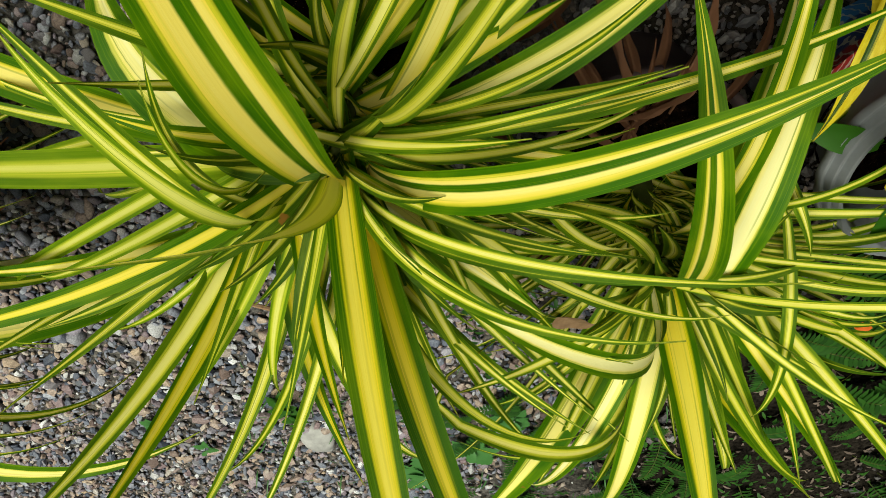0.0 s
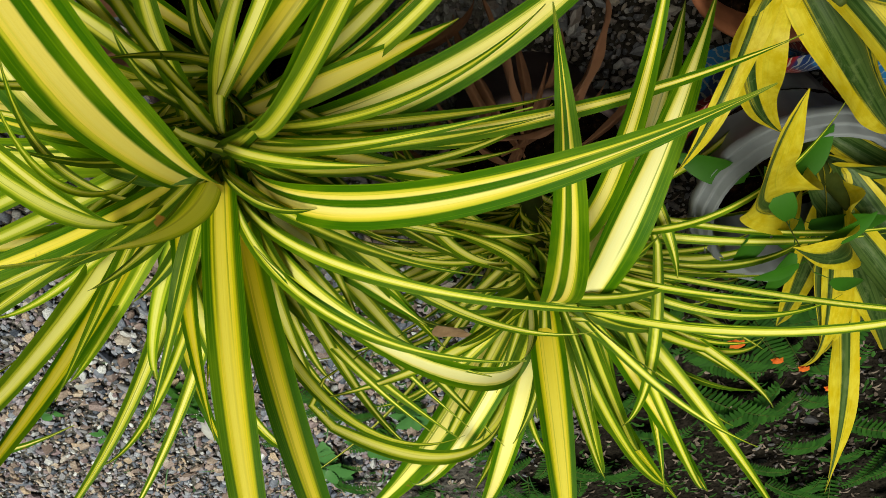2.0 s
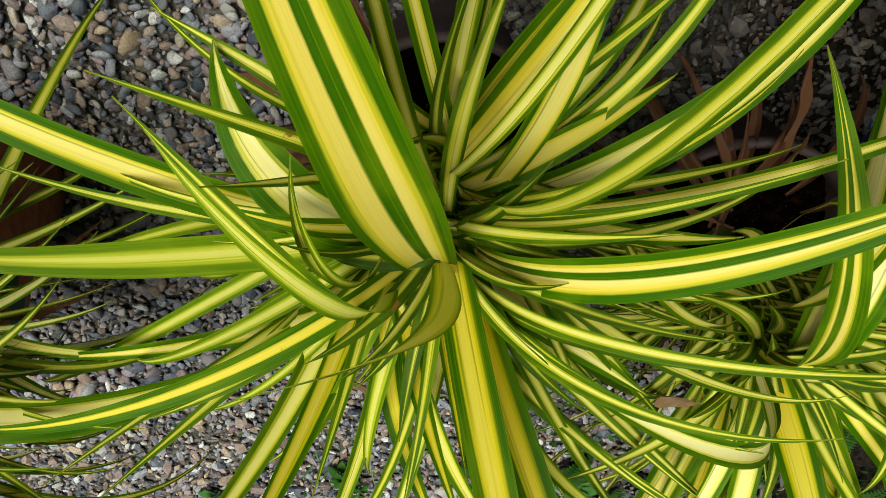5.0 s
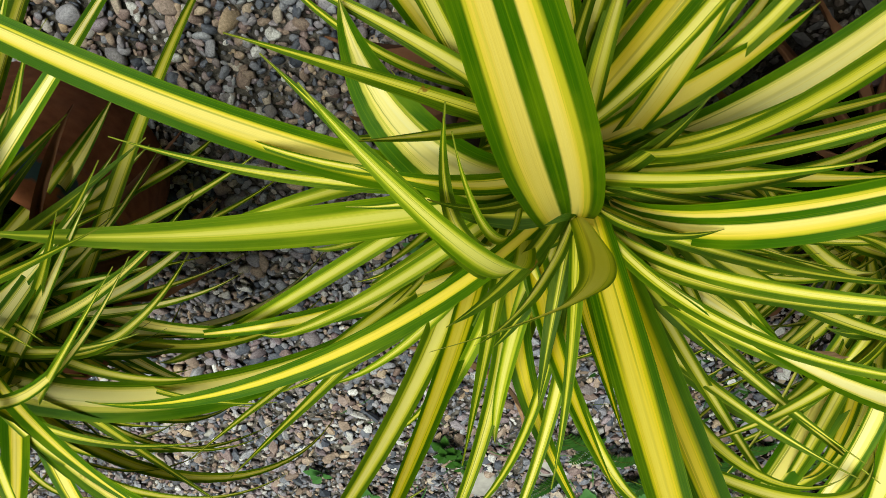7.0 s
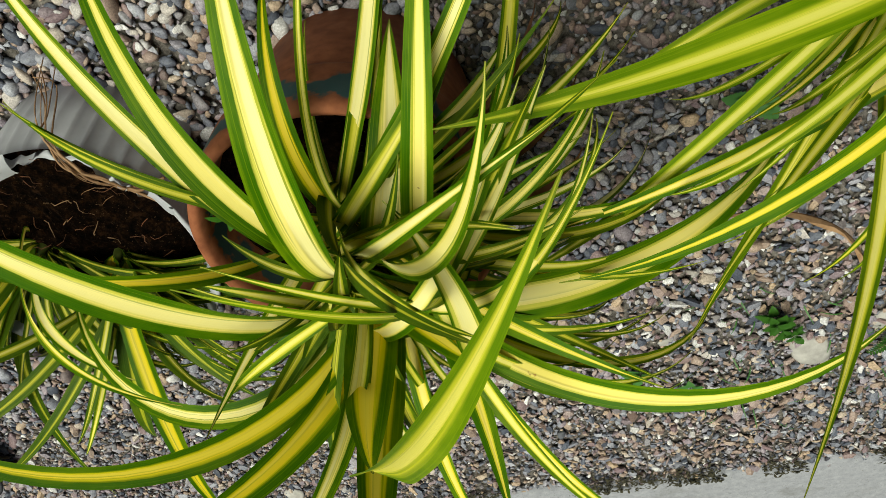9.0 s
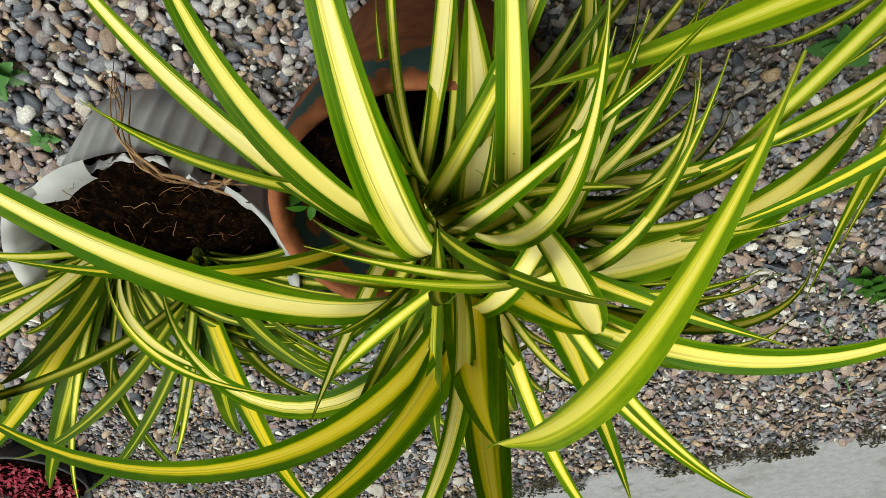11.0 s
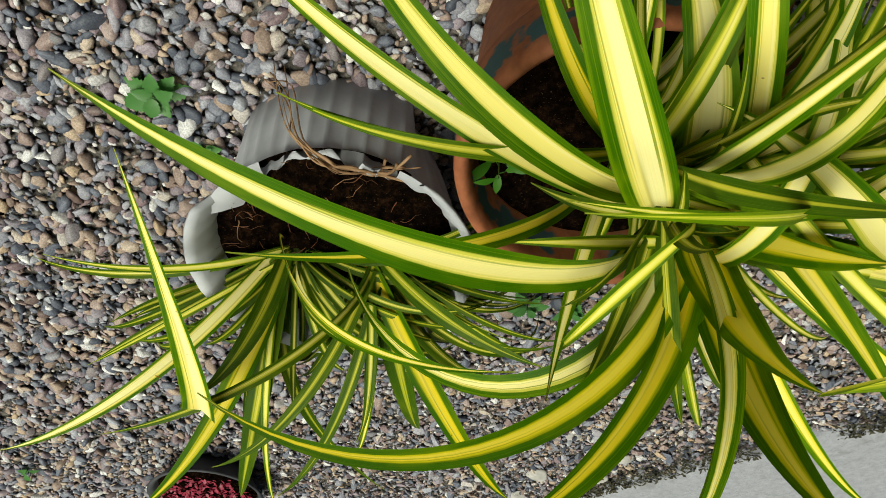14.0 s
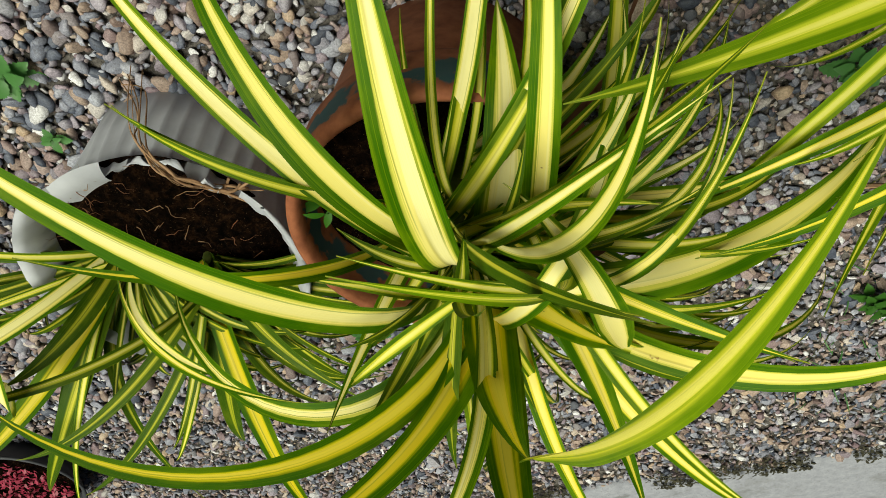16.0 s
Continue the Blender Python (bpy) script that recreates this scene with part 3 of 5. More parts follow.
def grey_pot():
    pot = thing("grey_pot", (1.405, 0.625, 0), "torn grey fluted plastic pot filled with dark soil", "flower pot")
    bm = bmesh.new()

    def torn(a, r, z):
        flute = 1 + 0.016 * (1 - 2 * abs(math.sin(a * 21)) ** 0.5) * min(1, z / 0.05) if z < 0.215 else 1.0
        torn_away = max(0.0, min(1.0, (math.cos(a + 2.15) - 0.60) / 0.12))
        if z > 0.17:
            jag = 0.004 * noise.noise(Vector((math.cos(a) * 11, math.sin(a) * 11, 8))) + 0.012 * noise.noise(Vector((math.cos(a) * 3, math.sin(a) * 3, 5)))
            if r > 0.196:
                r = r * (1 - torn_away) + 0.194 * torn_away
            z = z * (1 - torn_away) + (min(z, 0.186) + jag * (z - 0.17) / 0.02) * torn_away + 0.4 * jag * (1 - torn_away)
        if z < 0.2:
            r *= 1 + torn_away * (0.24 - 1.75 * z)
        return r * flute, z

    prof = [(0.150, 0.0), (0.155, 0.004), (0.178, 0.09), (0.192, 0.15), (0.200, 0.19), (0.210, 0.212), (0.224, 0.228), (0.221, 0.233), (0.207, 0.220), (0.193, 0.196), (0.183, 0.15), (0.17, 0.09)]
    lathe(bm, prof, 272, torn)
    body = part("body", bm, GREY_PLASTIC, pot)
    soil_disc(0.186, 0.178, pot, 9)
    for k, (a, w, out) in enumerate(((-1.45, 0.72, 0.0), (-2.95, 0.30, 0.0))):
        fb = bmesh.new()
        rings = []
        for i in range(7):
            s = i / 6
            ring = []
            for j in range(9):
                t = a + w * (j / 8 - 0.5) * (1 - 0.35 * s)
                jag = 0.004 * noise.noise(Vector((t * 14, s * 2, k))) * s
                r = 0.206 - (0.052 if k == 0 else 0.035) * s
                ring.append((r * math.cos(t), r * math.sin(t), 0.206 + 0.010 * math.sin(s * 2.4) - 0.034 * s + jag))
            rings.append(ring)
        sweep(fb, rings, closed=False)
        part("torn_flap", fb, GREY_PLASTIC, body, "curled torn strip of the pot's rim")
    return pot


def round_pot(name, at, r, h, material, label, collar=0.03):
    pot = thing(name, at, label, "flower pot")
    bm = bmesh.new()
    prof = [(r * 0.72, 0.0), (r * 0.74, 0.004), (r * 0.92, h - collar - 0.004), (r * 0.97, h - collar), (r, h - collar * 0.5), (r * 1.01, h - 0.004), (r * 0.98, h), (r * 0.93, h - 0.006), (r * 0.88, h - collar), (r * 0.84, h - 0.08)]
    lathe(bm, prof, 56)
    part("body", bm, material, pot)
    soil_disc(r * 0.90, h - 0.04, pot, r * 100)
    return pot


def fluted_pot():
    pot = thing("fluted_pot", (-0.55, 0.59, 0), "white fluted plastic pot with a scalloped rim", "flower pot")
    bm = bmesh.new()
    prof = [(0.085, 0.0), (0.09, 0.004), (0.105, 0.15), (0.120, 0.235), (0.130, 0.250), (0.140, 0.258)] + [(0.146 - 0.0021 * i, 0.262 + 0.0026 * i + (0.008 if i % 4 in (1, 2) else 0.0)) for i in range(13)] + [(0.117, 0.285), (0.112, 0.20), (0.108, 0.16)]
    lathe(bm, prof, 120, lambda a, r, z: (r * (1 + 0.012 * math.sin(a * 20)), z + (0.002 * math.sin(a * 20) if z > 0.26 else 0)))
    part("body", bm, WHITE_PLASTIC, pot)
    soil_disc(0.112, 0.175, pot, 14)
    bm = bmesh.new()
    rings = []
    for i in range(9):
        z = 0.03 + 0.20 * math.sin(i / 8 * 1.6)
        rings.append([((0.118 + 0.075 * (i / 8) ** 1.5 + 0.010 * noise.noise(Vector((a * 4, z * 20, 0)))) * math.cos(a), (0.118 + 0.075 * (i / 8) ** 1.5 + 0.010 * noise.noise(Vector((a * 4, z * 20, 0)))) * math.sin(a), z)
                      for a in [-3.0 + 3.3 * k / 40 for k in range(41)]])
    sweep(bm, rings, closed=False)
    part("printed_wrapper", bm, BAG, pot, "crumpled red and blue printed plastic wrapper")
    return pot


terracotta_pot()
grey_pot()
round_pot("plastic_pot", (0.17, 0.50, 0), 0.135, 0.21, PURPLE_PLASTIC, "purple-brown plastic pot under drooping striped leaves")
round_pot("plastic_pot", (-0.22, 0.66, 0), 0.15, 0.19, PURPLE_PLASTIC, "purple-brown plastic pot with dry brown leaves round it")
fluted_pot()
round_pot("clay_pot", (-0.42, 0.26, 0), 0.13, 0.24, CLAY, "brown clay pot holding a broad-leaved yellow plant")


def crimson_pot():
    pot = thing("bowl_planter", (2.46, 1.20, 0), "low dark plastic bowl full of crimson foliage", "flower pot")
    bm = bmesh.new()
    lathe(bm, [(0.09, 0.0), (0.10, 0.004), (0.15, 0.075), (0.158, 0.082), (0.152, 0.086), (0.14, 0.075), (0.13, 0.05)], 48)
    part("body", bm, DARK_PLASTIC, pot)
    soil_disc(0.14, 0.07, pot, 31)
    bm = bmesh.new()
    r = random.Random(4)
    for _ in range(520):
        d, a = 0.132 * math.sqrt(r.random()), r.uniform(0, 6.28)
        c = Vector((d * math.cos(a), d * math.sin(a), 0.08 + 0.02 * r.random()))
        h = r.uniform(0, 6.28)
        along, side = Vector((math.cos(h), math.sin(h), r.uniform(0.1, 0.9))) * 0.011, Vector((-math.sin(h), math.cos(h), 0)) * 0.005
        bm.faces.new([bm.verts.new(c + q) for q in (-along * 0.2, side + along * 0.5, along, along * 0.5 - side)])
    part("foliage", bm, CRIMSON, pot, "dense small crimson leaves")


crimson_pot()


# ---- striped plants ----
class Plant:
    """A rosette of leaves on a short stem."""

    def __init__(self, name, x, y, soil, top, label, category, group, material, radius=0.022, profile="strap", channel=0.15, wave=0.06):
        self.root = thing(name, (x, y, soil), label, category, group)
        self.axis, self.soil, self.top = (x, y), soil, top
        self.mat, self.profile, self.channel, self.wave = material, profile, channel, wave
        self.rng = random.Random(int(1000 * x) + 77)
        bm = bmesh.new()
        rings = []
        for i in range(9):
            s = i / 8
            r = radius * (1.0 - 0.75 * s * s)
            rings.append([(r * math.cos(k * math.pi / 6) * (1 + 0.15 * math.sin(k * 2 + i * 1.7)), r * math.sin(k * math.pi / 6), (top - soil) * s - 0.02 * (i == 0)) for k in range(12)])
        rows = sweep(bm, rings)
        bm.faces.new(rows[-1])
        part("stem", bm, STEM, self.root)

    def leaf(self, x, y, z, az, el, length, width, droop, bend, power, roll=0.0, material=None, loose=""):
        """One leaf: where it leaves the stem, its heading, rise, length and width, how far it sinks and turns."""
        line = arc((x, y, z), az, el, length, droop, bend, power, 26)
        if loose:
            bm = blade(self.rng, line, width, roll, self.channel, "tail" if loose == "fold" else "twist", 6, self.wave)
            for v in bm.verts:
                v.co -= self.root.location
            return part("folded_leaf_end", bm, material or self.mat, self.last, "folded-over end of a striped leaf")
        # the clasping base reaches back to the stem
        sx, sy = self.axis
        p0, a0, e0 = line[0]
        low = Vector((sx, sy, max(self.soil + 0.005, min(z - 0.07, self.top))))
        tangent = Vector((math.cos(e0) * math.cos(a0), math.cos(e0) * math.sin(a0), math.sin(e0)))
        gap = (p0 - low).length
        start = []
        for i in range(5):
            s = i / 5
            q = low * (1 - s) ** 2 + (p0 - tangent * gap * 0.4) * 2 * s * (1 - s) + p0 * s * s
            start.append((q, a0, e0))
        bm = blade(self.rng, start + line, width, roll, self.channel, self.profile, 6, self.wave, clasp=5)
        for v in bm.verts:
            v.co -= self.root.location
            v.co.z = max(v.co.z, 0.008 - self.soil)
        slim = SLIM if width < 0.0225 and self.mat in (STRIPED, PALE) else self.mat
        self.last = part("leaf", bm, material or slim, self.root)
        return self.last

    def fill(self, count, length, width, el, droop, spread=(0, 360), z=(0.1, 0.9), material=None):
        """Lesser leaves between the main ones."""
        r = self.rng
        for k in range(count):
            az = spread[0] + (spread[1] - spread[0]) * (k + r.random()) / count
            h = self.soil + (self.top - self.soil) * r.uniform(*z)
            tint = material or (DUSKY if self.mat in (STRIPED, PALE) and r.random() < 0.12 else None)
            self.leaf(self.axis[0] + 0.015 * math.cos(radians(az)), self.axis[1] + 0.015 * math.sin(radians(az)), h, az, r.uniform(*el), r.uniform(*length), r.uniform(*width), r.uniform(*droop), r.gauss(0, 24), r.uniform(0.8, 1.8), r.gauss(0, 22), material=tint)


STRIPED_LABEL = "variegated plant with long arching cream-striped green leaves"
GROUP = "striped plants in pots"
plant_a = Plant("striped_plant", 0.165, 0.475, 0.17, 0.42, STRIPED_LABEL + ", in a purple-brown pot", "plant", GROUP, STRIPED, 0.020)
plant_a.leaf(0.179, 0.501, 0.430, -84, 45, 0.604, 0.070, 72, 13, 1.33, 3, material=DOUBLE)
plant_a.leaf(0.210, 0.476, 0.375, -30, 80, 0.307, 0.066, 141, -39, 0.80, 6, material=PALE)
plant_a.leaf(0.143, 0.504, 0.391, -149, 80, 0.539, 0.043, 85, 4, 0.49, -26, material=DOUBLE)
plant_a.leaf(0.145, 0.516, 0.319, -151, 26, 0.543, 0.044, 64, 18, 1.04, -26, material=PALE)
plant_a.leaf(0.198, 0.514, 0.352, -31, 50, 0.768, 0.036, 68, -1, 0.49, 26, material=STRIPED)
plant_a.leaf(0.184, 0.540, 0.327, -11, 24, 0.559, 0.043, 23, -1, 2.07, 29, material=LIME)
plant_a.leaf(0.219, 0.512, 0.425, -83, 86, 0.375, 0.025, 119, 39, 0.99, 4, material=LIME)
plant_a.leaf(0.173, 0.505, 0.387, -113, 76, 0.450, 0.028, 38, 82, 1.04, -12, material=BACKLIT)
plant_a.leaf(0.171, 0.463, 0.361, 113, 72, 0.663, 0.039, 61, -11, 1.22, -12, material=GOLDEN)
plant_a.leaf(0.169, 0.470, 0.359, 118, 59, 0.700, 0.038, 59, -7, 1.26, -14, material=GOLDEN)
plant_a.leaf(0.158, 0.512, 0.388, -155, 85, 0.490, 0.015, 94, -29, 0.69, -27, material=SLIM)
plant_a.leaf(0.170, 0.501, 0.354, -180, 81, 0.454, 0.016, 83, 8, 1.33, -30, material=SLIM)
plant_a.leaf(0.204, 0.491, 0.369, 110, 15, 0.469, 0.028, -14, 57, 1.46, -10, material=SLIM)
plant_a.leaf(0.192, 0.495, 0.299, 121, 10, 0.586, 0.026, -15, 25, 1.46, -16, material=SLIM)
plant_a.leaf(0.174, 0.484, 0.285, 97, 41, 0.383, 0.031, -11, 49, 1.32, -4, material=SLIM)
plant_a.leaf(0.189, 0.501, 0.380, 141, 10, 0.329, 0.040, 7, -0, 1.23, -23, material=PALE)
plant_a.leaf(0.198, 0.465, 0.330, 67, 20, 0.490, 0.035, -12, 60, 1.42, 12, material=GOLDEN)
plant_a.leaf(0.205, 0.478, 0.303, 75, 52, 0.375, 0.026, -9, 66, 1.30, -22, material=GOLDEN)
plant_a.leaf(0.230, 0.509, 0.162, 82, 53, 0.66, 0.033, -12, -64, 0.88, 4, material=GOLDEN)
plant_a.leaf(0.242, 0.514, 0.160, 79, 57, 0.68, 0.035, 2, -73, 1.38, 6, material=SLIM)
plant_a.leaf(0.232, 0.502, 0.213, 97, 41, 0.64, 0.025, 6, -52, 1.41, -4, material=SLIM)
plant_a.leaf(0.148, 0.479, 0.310, 85, 37, 0.592, 0.018, 22, -25, 1.30, 3, material=SLIM)
plant_a.leaf(0.168, 0.481, 0.310, 42, 49, 0.396, 0.025, 36, -32, 1.37, 22, material=SLIM)
plant_a.leaf(0.158, 0.498, 0.181, 55, 25, 0.603, 0.029, -25, -44, 1.59, 17, material=SLIM)
plant_a.leaf(0.147, 0.540, 0.281, 22, 30, 0.507, 0.020, -21, -21, 1.44, 28, material=SLIM)
plant_a.leaf(0.153, 0.488, 0.368, 13, 54, 0.580, 0.024, 75, 1, 1.10, 29, material=STRIPED)
plant_a.leaf(0.143, 0.508, 0.407, 28, 10, 0.600, 0.026, 23, -15, 0.50, 26, material=STRIPED)
plant_a.leaf(0.168, 0.473, 0.310, 22, 17, 0.804, 0.021, 56, 26, 1.37, 28, material=LIME)
plant_a.leaf(0.176, 0.495, 0.282, -109, 25, 0.542, 0.034, 36, -29, 1.45, -10, material=STRIPED)
plant_a.leaf(0.173, 0.471, 0.321, -116, 26, 0.558, 0.034, 72, -17, 1.30, -13, material=STRIPED)
plant_a.leaf(0.133, 0.494, 0.332, -118, 24, 0.463, 0.030, 77, 20, 1.23, -14, material=STRIPED)
plant_a.leaf(0.157, 0.482, 0.330, -141, 36, 0.271, 0.032, 78, -26, 0.69, -23, material=STRIPED)
plant_a.leaf(0.158, 0.488, 0.309, -150, 19, 0.323, 0.020, 79, 20, 1.17, -26, material=STRIPED)
plant_a.leaf(0.158, 0.496, 0.351, -155, 39, 0.592, 0.020, 64, -9, 0.86, -27, material=STRIPED)
plant_a.leaf(0.189, 0.477, 0.381, -139, 52, 0.307, 0.016, 24, -9, 1.32, -23, material=SLIM)
plant_a.leaf(0.166, 0.483, 0.356, -130, 62, 0.405, 0.014, 61, -26, 1.08, -19, material=SLIM)
plant_a.leaf(0.161, 0.464, 0.283, -89, 52, 0.334, 0.016, -12, 26, 1.32, 31, material=SLIM)
plant_a.leaf(0.167, 0.466, 0.291, -45, 55, 0.359, 0.017, 8, 3, 1.33, 21, material=SLIM)
plant_a.leaf(0.256, 0.528, 0.159, -70, 29, 0.708, 0.031, 62, 9, 1.43, 10, material=STRIPED)
plant_a.leaf(0.219, 0.478, 0.367, -61, 86, 0.327, 0.012, 102, -22, 1.77, 29, material=LIME)
plant_a.leaf(0.166, 0.497, 0.360, -5, 17, 0.438, 0.017, 17, -21, 1.07, 30, material=SLIM)
plant_a.leaf(0.165, 0.477, 0.336, -53, 40, 0.372, 0.020, 37, 29, 1.20, 18, material=SLIM)
plant_a.leaf(0.164, 0.479, 0.329, 0, 8, 0.528, 0.020, 33, 37, 1.12, 30, material=LIME)
plant_a.leaf(0.154, 0.471, 0.309, -83, 37, 0.610, 0.020, 71, 7, 1.33, 4, material=STRIPED)
plant_a.leaf(0.154, 0.459, 0.270, -54, 34, 0.639, 0.021, 69, 6, 1.35, 17, material=STRIPED)
plant_a.leaf(0.150, 0.475, 0.308, -139, 39, 0.47, 0.020, 127, 10, 0.7, -22)
plant_a.leaf(0.155, 0.524, 0.254, -140, 35, 0.58, 0.021, 102, 23, 1.2, -22)
plant_a.leaf(0.168, 0.434, 0.289, -95, 44, 0.79, 0.020, 80, -7, 1.4, -1)
plant_a.leaf(0.241, 0.468, 0.306, -76, 31, 0.83, 0.022, 71, 4, 1.5, 5)
plant_a.leaf(0.206, 0.477, 0.367, -103, 37, 0.10, 0.015, 53, 24, 1.3, -1)
plant_a.leaf(0.156, 0.452, 0.326, -16, 30, 0.26, 0.018, 39, 18, 1.4, 26)
plant_a.leaf(0.193, 0.444, 0.428, 166, 18, 0.40, 0.017, 59, 1, 0.5, -31)
plant_a.leaf(0.171, 0.485, 0.357, -149, 51, 0.37, 0.015, 63, -16, 1.0, -31)
plant_a.leaf(0.119, 0.485, 0.359, -144, 25, 0.31, 0.013, 56, -34, 1.9, -28)
plant_a.leaf(0.165, 0.464, 0.346, 80, 75, 0.34, 0.015, 48, -5, 1.4, 11)
plant_a.leaf(0.153, 0.551, 0.368, -178, 74, 0.37, 0.021, 76, -18, 1.1, -37)
plant_a.leaf(0.151, 0.541, 0.384, -170, 85, 0.40, 0.017, 86, -7, 0.5, -37)
plant_a.leaf(0.210, 0.578, 0.291, 140, 49, 0.42, 0.019, 15, 31, 1.3, -25)
plant_a.leaf(0.206, 0.474, 0.350, 115, 37, 0.43, 0.015, 46, 7, 1.3, -4)
plant_a.leaf(0.205, 0.515, 0.316, 138, 33, 0.46, 0.016, 15, 8, 1.3, -16)
plant_a.leaf(0.181, 0.563, 0.323, 146, 83, 0.29, 0.018, 2, 2, 1.4, -37, material=GOLDEN)
plant_a.leaf(0.246, 0.537, 0.446, -84, 83, 0.35, 0.021, 101, 40, 0.5, 11)
plant_a.leaf(0.242, 0.598, 0.356, -68, 45, 0.37, 0.018, 36, -32, 2.0, 2)
plant_a.leaf(0.167, 0.460, 0.339, 140, 27, 0.44, 0.022, 44, -21, 1.2, -7)
plant_a.leaf(0.174, 0.468, 0.354, 124, 40, 0.55, 0.016, 63, -9, 1.3, -4)
plant_a.leaf(0.169, 0.465, 0.346, 111, 33, 0.49, 0.016, 71, -10, 1.3, -1)
plant_a.leaf(0.204, 0.483, 0.379, -179, 51, 0.35, 0.014, 55, -8, 1.3, -31)
plant_a.leaf(0.192, 0.481, 0.372, 174, 36, 0.41, 0.013, 69, -7, 1.3, -28)
plant_a.leaf(0.189, 0.491, 0.384, -164, 36, 0.40, 0.012, 88, -4, 1.4, -31)
plant_a.leaf(0.145, 0.470, 0.354, -112, 61, 0.79, 0.015, 79, 4, 1.5, -28)
plant_a.leaf(0.179, 0.463, 0.354, -112, 45, 0.80, 0.013, 80, 1, 1.4, -19)
plant_a.leaf(0.172, 0.469, 0.360, -83, 45, 0.80, 0.014, 81, -1, 1.4, -1)
plant_a.leaf(0.214, 0.494, 0.304, 60, 69, 0.34, 0.019, 5, -1, 1.4, 35)
plant_a.leaf(0.148, 0.503, 0.328, 25, 43, 0.39, 0.012, 31, -7, 1.3, 35)
plant_a.leaf(0.235, 0.486, 0.363, 103, 40, 0.61, 0.021, 83, 15, 1.4, -1)
plant_a.fill(34, (0.22, 0.40), (0.012, 0.024), (10, 60), (40, 100))
plant_a.leaf(-0.075, 0.700, 0.425, 145, -10, 0.085, 0.036, 20, 5, 1.2, 20, material=TWIG, loose="fold")
plant_a.fill(10, (0.32, 0.50), (0.013, 0.020), (25, 50), (60, 100), (5, 75), material=LIME)
plant_a.fill(9, (0.45, 0.62), (0.014, 0.024), (30, 60), (60, 110), (55, 160))
# short young leaves, coloured dark to deepen the shade of the crown
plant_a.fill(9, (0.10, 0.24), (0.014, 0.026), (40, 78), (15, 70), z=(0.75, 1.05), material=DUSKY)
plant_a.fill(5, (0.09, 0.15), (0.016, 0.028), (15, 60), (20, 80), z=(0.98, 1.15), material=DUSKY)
plant_b = Plant("striped_plant", -0.21, 0.68, 0.15, 0.36, STRIPED_LABEL + ", crowded with thin leaves", "plant", GROUP, STRIPED, 0.020)
plant_b.leaf(-0.207, 0.694, 0.341, -84, 69, 0.528, 0.046, 115, 10, 1.06, 3, material=DOUBLE)
plant_b.leaf(-0.236, 0.684, 0.383, -105, 13, 0.425, 0.060, 76, -19, 0.48, -8, material=PALE)
plant_b.leaf(-0.252, 0.695, 0.384, -92, 50, 0.445, 0.054, 104, -26, 0.49, -1, material=PALE)
plant_b.leaf(-0.211, 0.681, 0.293, -89, 52, 0.579, 0.033, 75, 3, 1.29, 1, material=STRIPED)
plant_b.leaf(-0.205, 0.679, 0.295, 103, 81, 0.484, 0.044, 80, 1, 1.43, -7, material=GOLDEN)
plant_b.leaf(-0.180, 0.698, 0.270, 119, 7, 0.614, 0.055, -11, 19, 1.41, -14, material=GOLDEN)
plant_b.leaf(-0.217, 0.682, 0.278, 75, 25, 0.673, 0.062, 32, -13, 1.19, 8, material=PALE)
plant_b.leaf(-0.220, 0.681, 0.327, 54, 60, 0.497, 0.027, 103, 29, 1.16, 18, material=PALE)
plant_b.leaf(-0.229, 0.679, 0.317, 76, 47, 0.574, 0.036, 89, 22, 1.24, 7, material=PALE)
plant_b.leaf(-0.182, 0.693, 0.318, 105, 35, 0.965, 0.026, 76, -59, 0.49, 22, material=SLIM)
plant_b.leaf(-0.244, 0.656, 0.188, 139, 30, 0.489, 0.036, -12, -37, 1.30, -23, material=STRIPED)
plant_b.leaf(-0.218, 0.674, 0.272, 139, 38, 0.627, 0.026, 62, -19, 1.35, -23, material=STRIPED)
plant_b.leaf(-0.222, 0.668, 0.251, -209, 37, 0.654, 0.024, 37, -25, 1.38, -26, material=SLIM)
plant_b.leaf(-0.209, 0.683, 0.306, 167, 16, 0.603, 0.017, 37, -43, 1.20, -29, material=SLIM)
plant_b.leaf(-0.208, 0.683, 0.296, -140, 52, 0.354, 0.014, 34, -17, 1.15, -23, material=SLIM)
plant_b.leaf(-0.205, 0.694, 0.369, 203, 38, 0.708, 0.013, 74, -8, 1.12, -28, material=SLIM)
plant_b.leaf(-0.208, 0.682, 0.293, 155, 59, 0.400, 0.014, 56, 3, 1.19, -27, material=SLIM)
plant_b.leaf(-0.195, 0.698, 0.368, -60, 88, 0.526, 0.028, 133, 43, 1.04, 45, material=PALE)
plant_b.leaf(-0.214, 0.679, 0.288, 119, 45, 0.577, 0.019, 76, 14, 1.27, -15, material=SLIM)
plant_b.leaf(-0.218, 0.678, 0.287, -51, 34, 0.393, 0.016, 2, 17, 1.29, 19, material=SLIM)
plant_b.leaf(-0.207, 0.693, 0.346, -68, 29, 0.329, 0.018, 1, 32, 1.30, 11, material=SLIM)
plant_b.leaf(-0.207, 0.691, 0.348, 175, 7, 0.506, 0.018, 128, -57, 1.20, -30, material=PALE)
plant_b.leaf(-0.199, 0.660, 0.290, 160, 5, 0.66, 0.018, 41, -3, 1.3, -25)
plant_b.leaf(-0.210, 0.719, 0.384, -172, 5, 0.53, 0.009, 30, -25, 1.6, -34)
plant_b.leaf(-0.311, 0.541, 0.302, 133, 51, 0.15, 0.017, 56, -23, 1.4, -1)
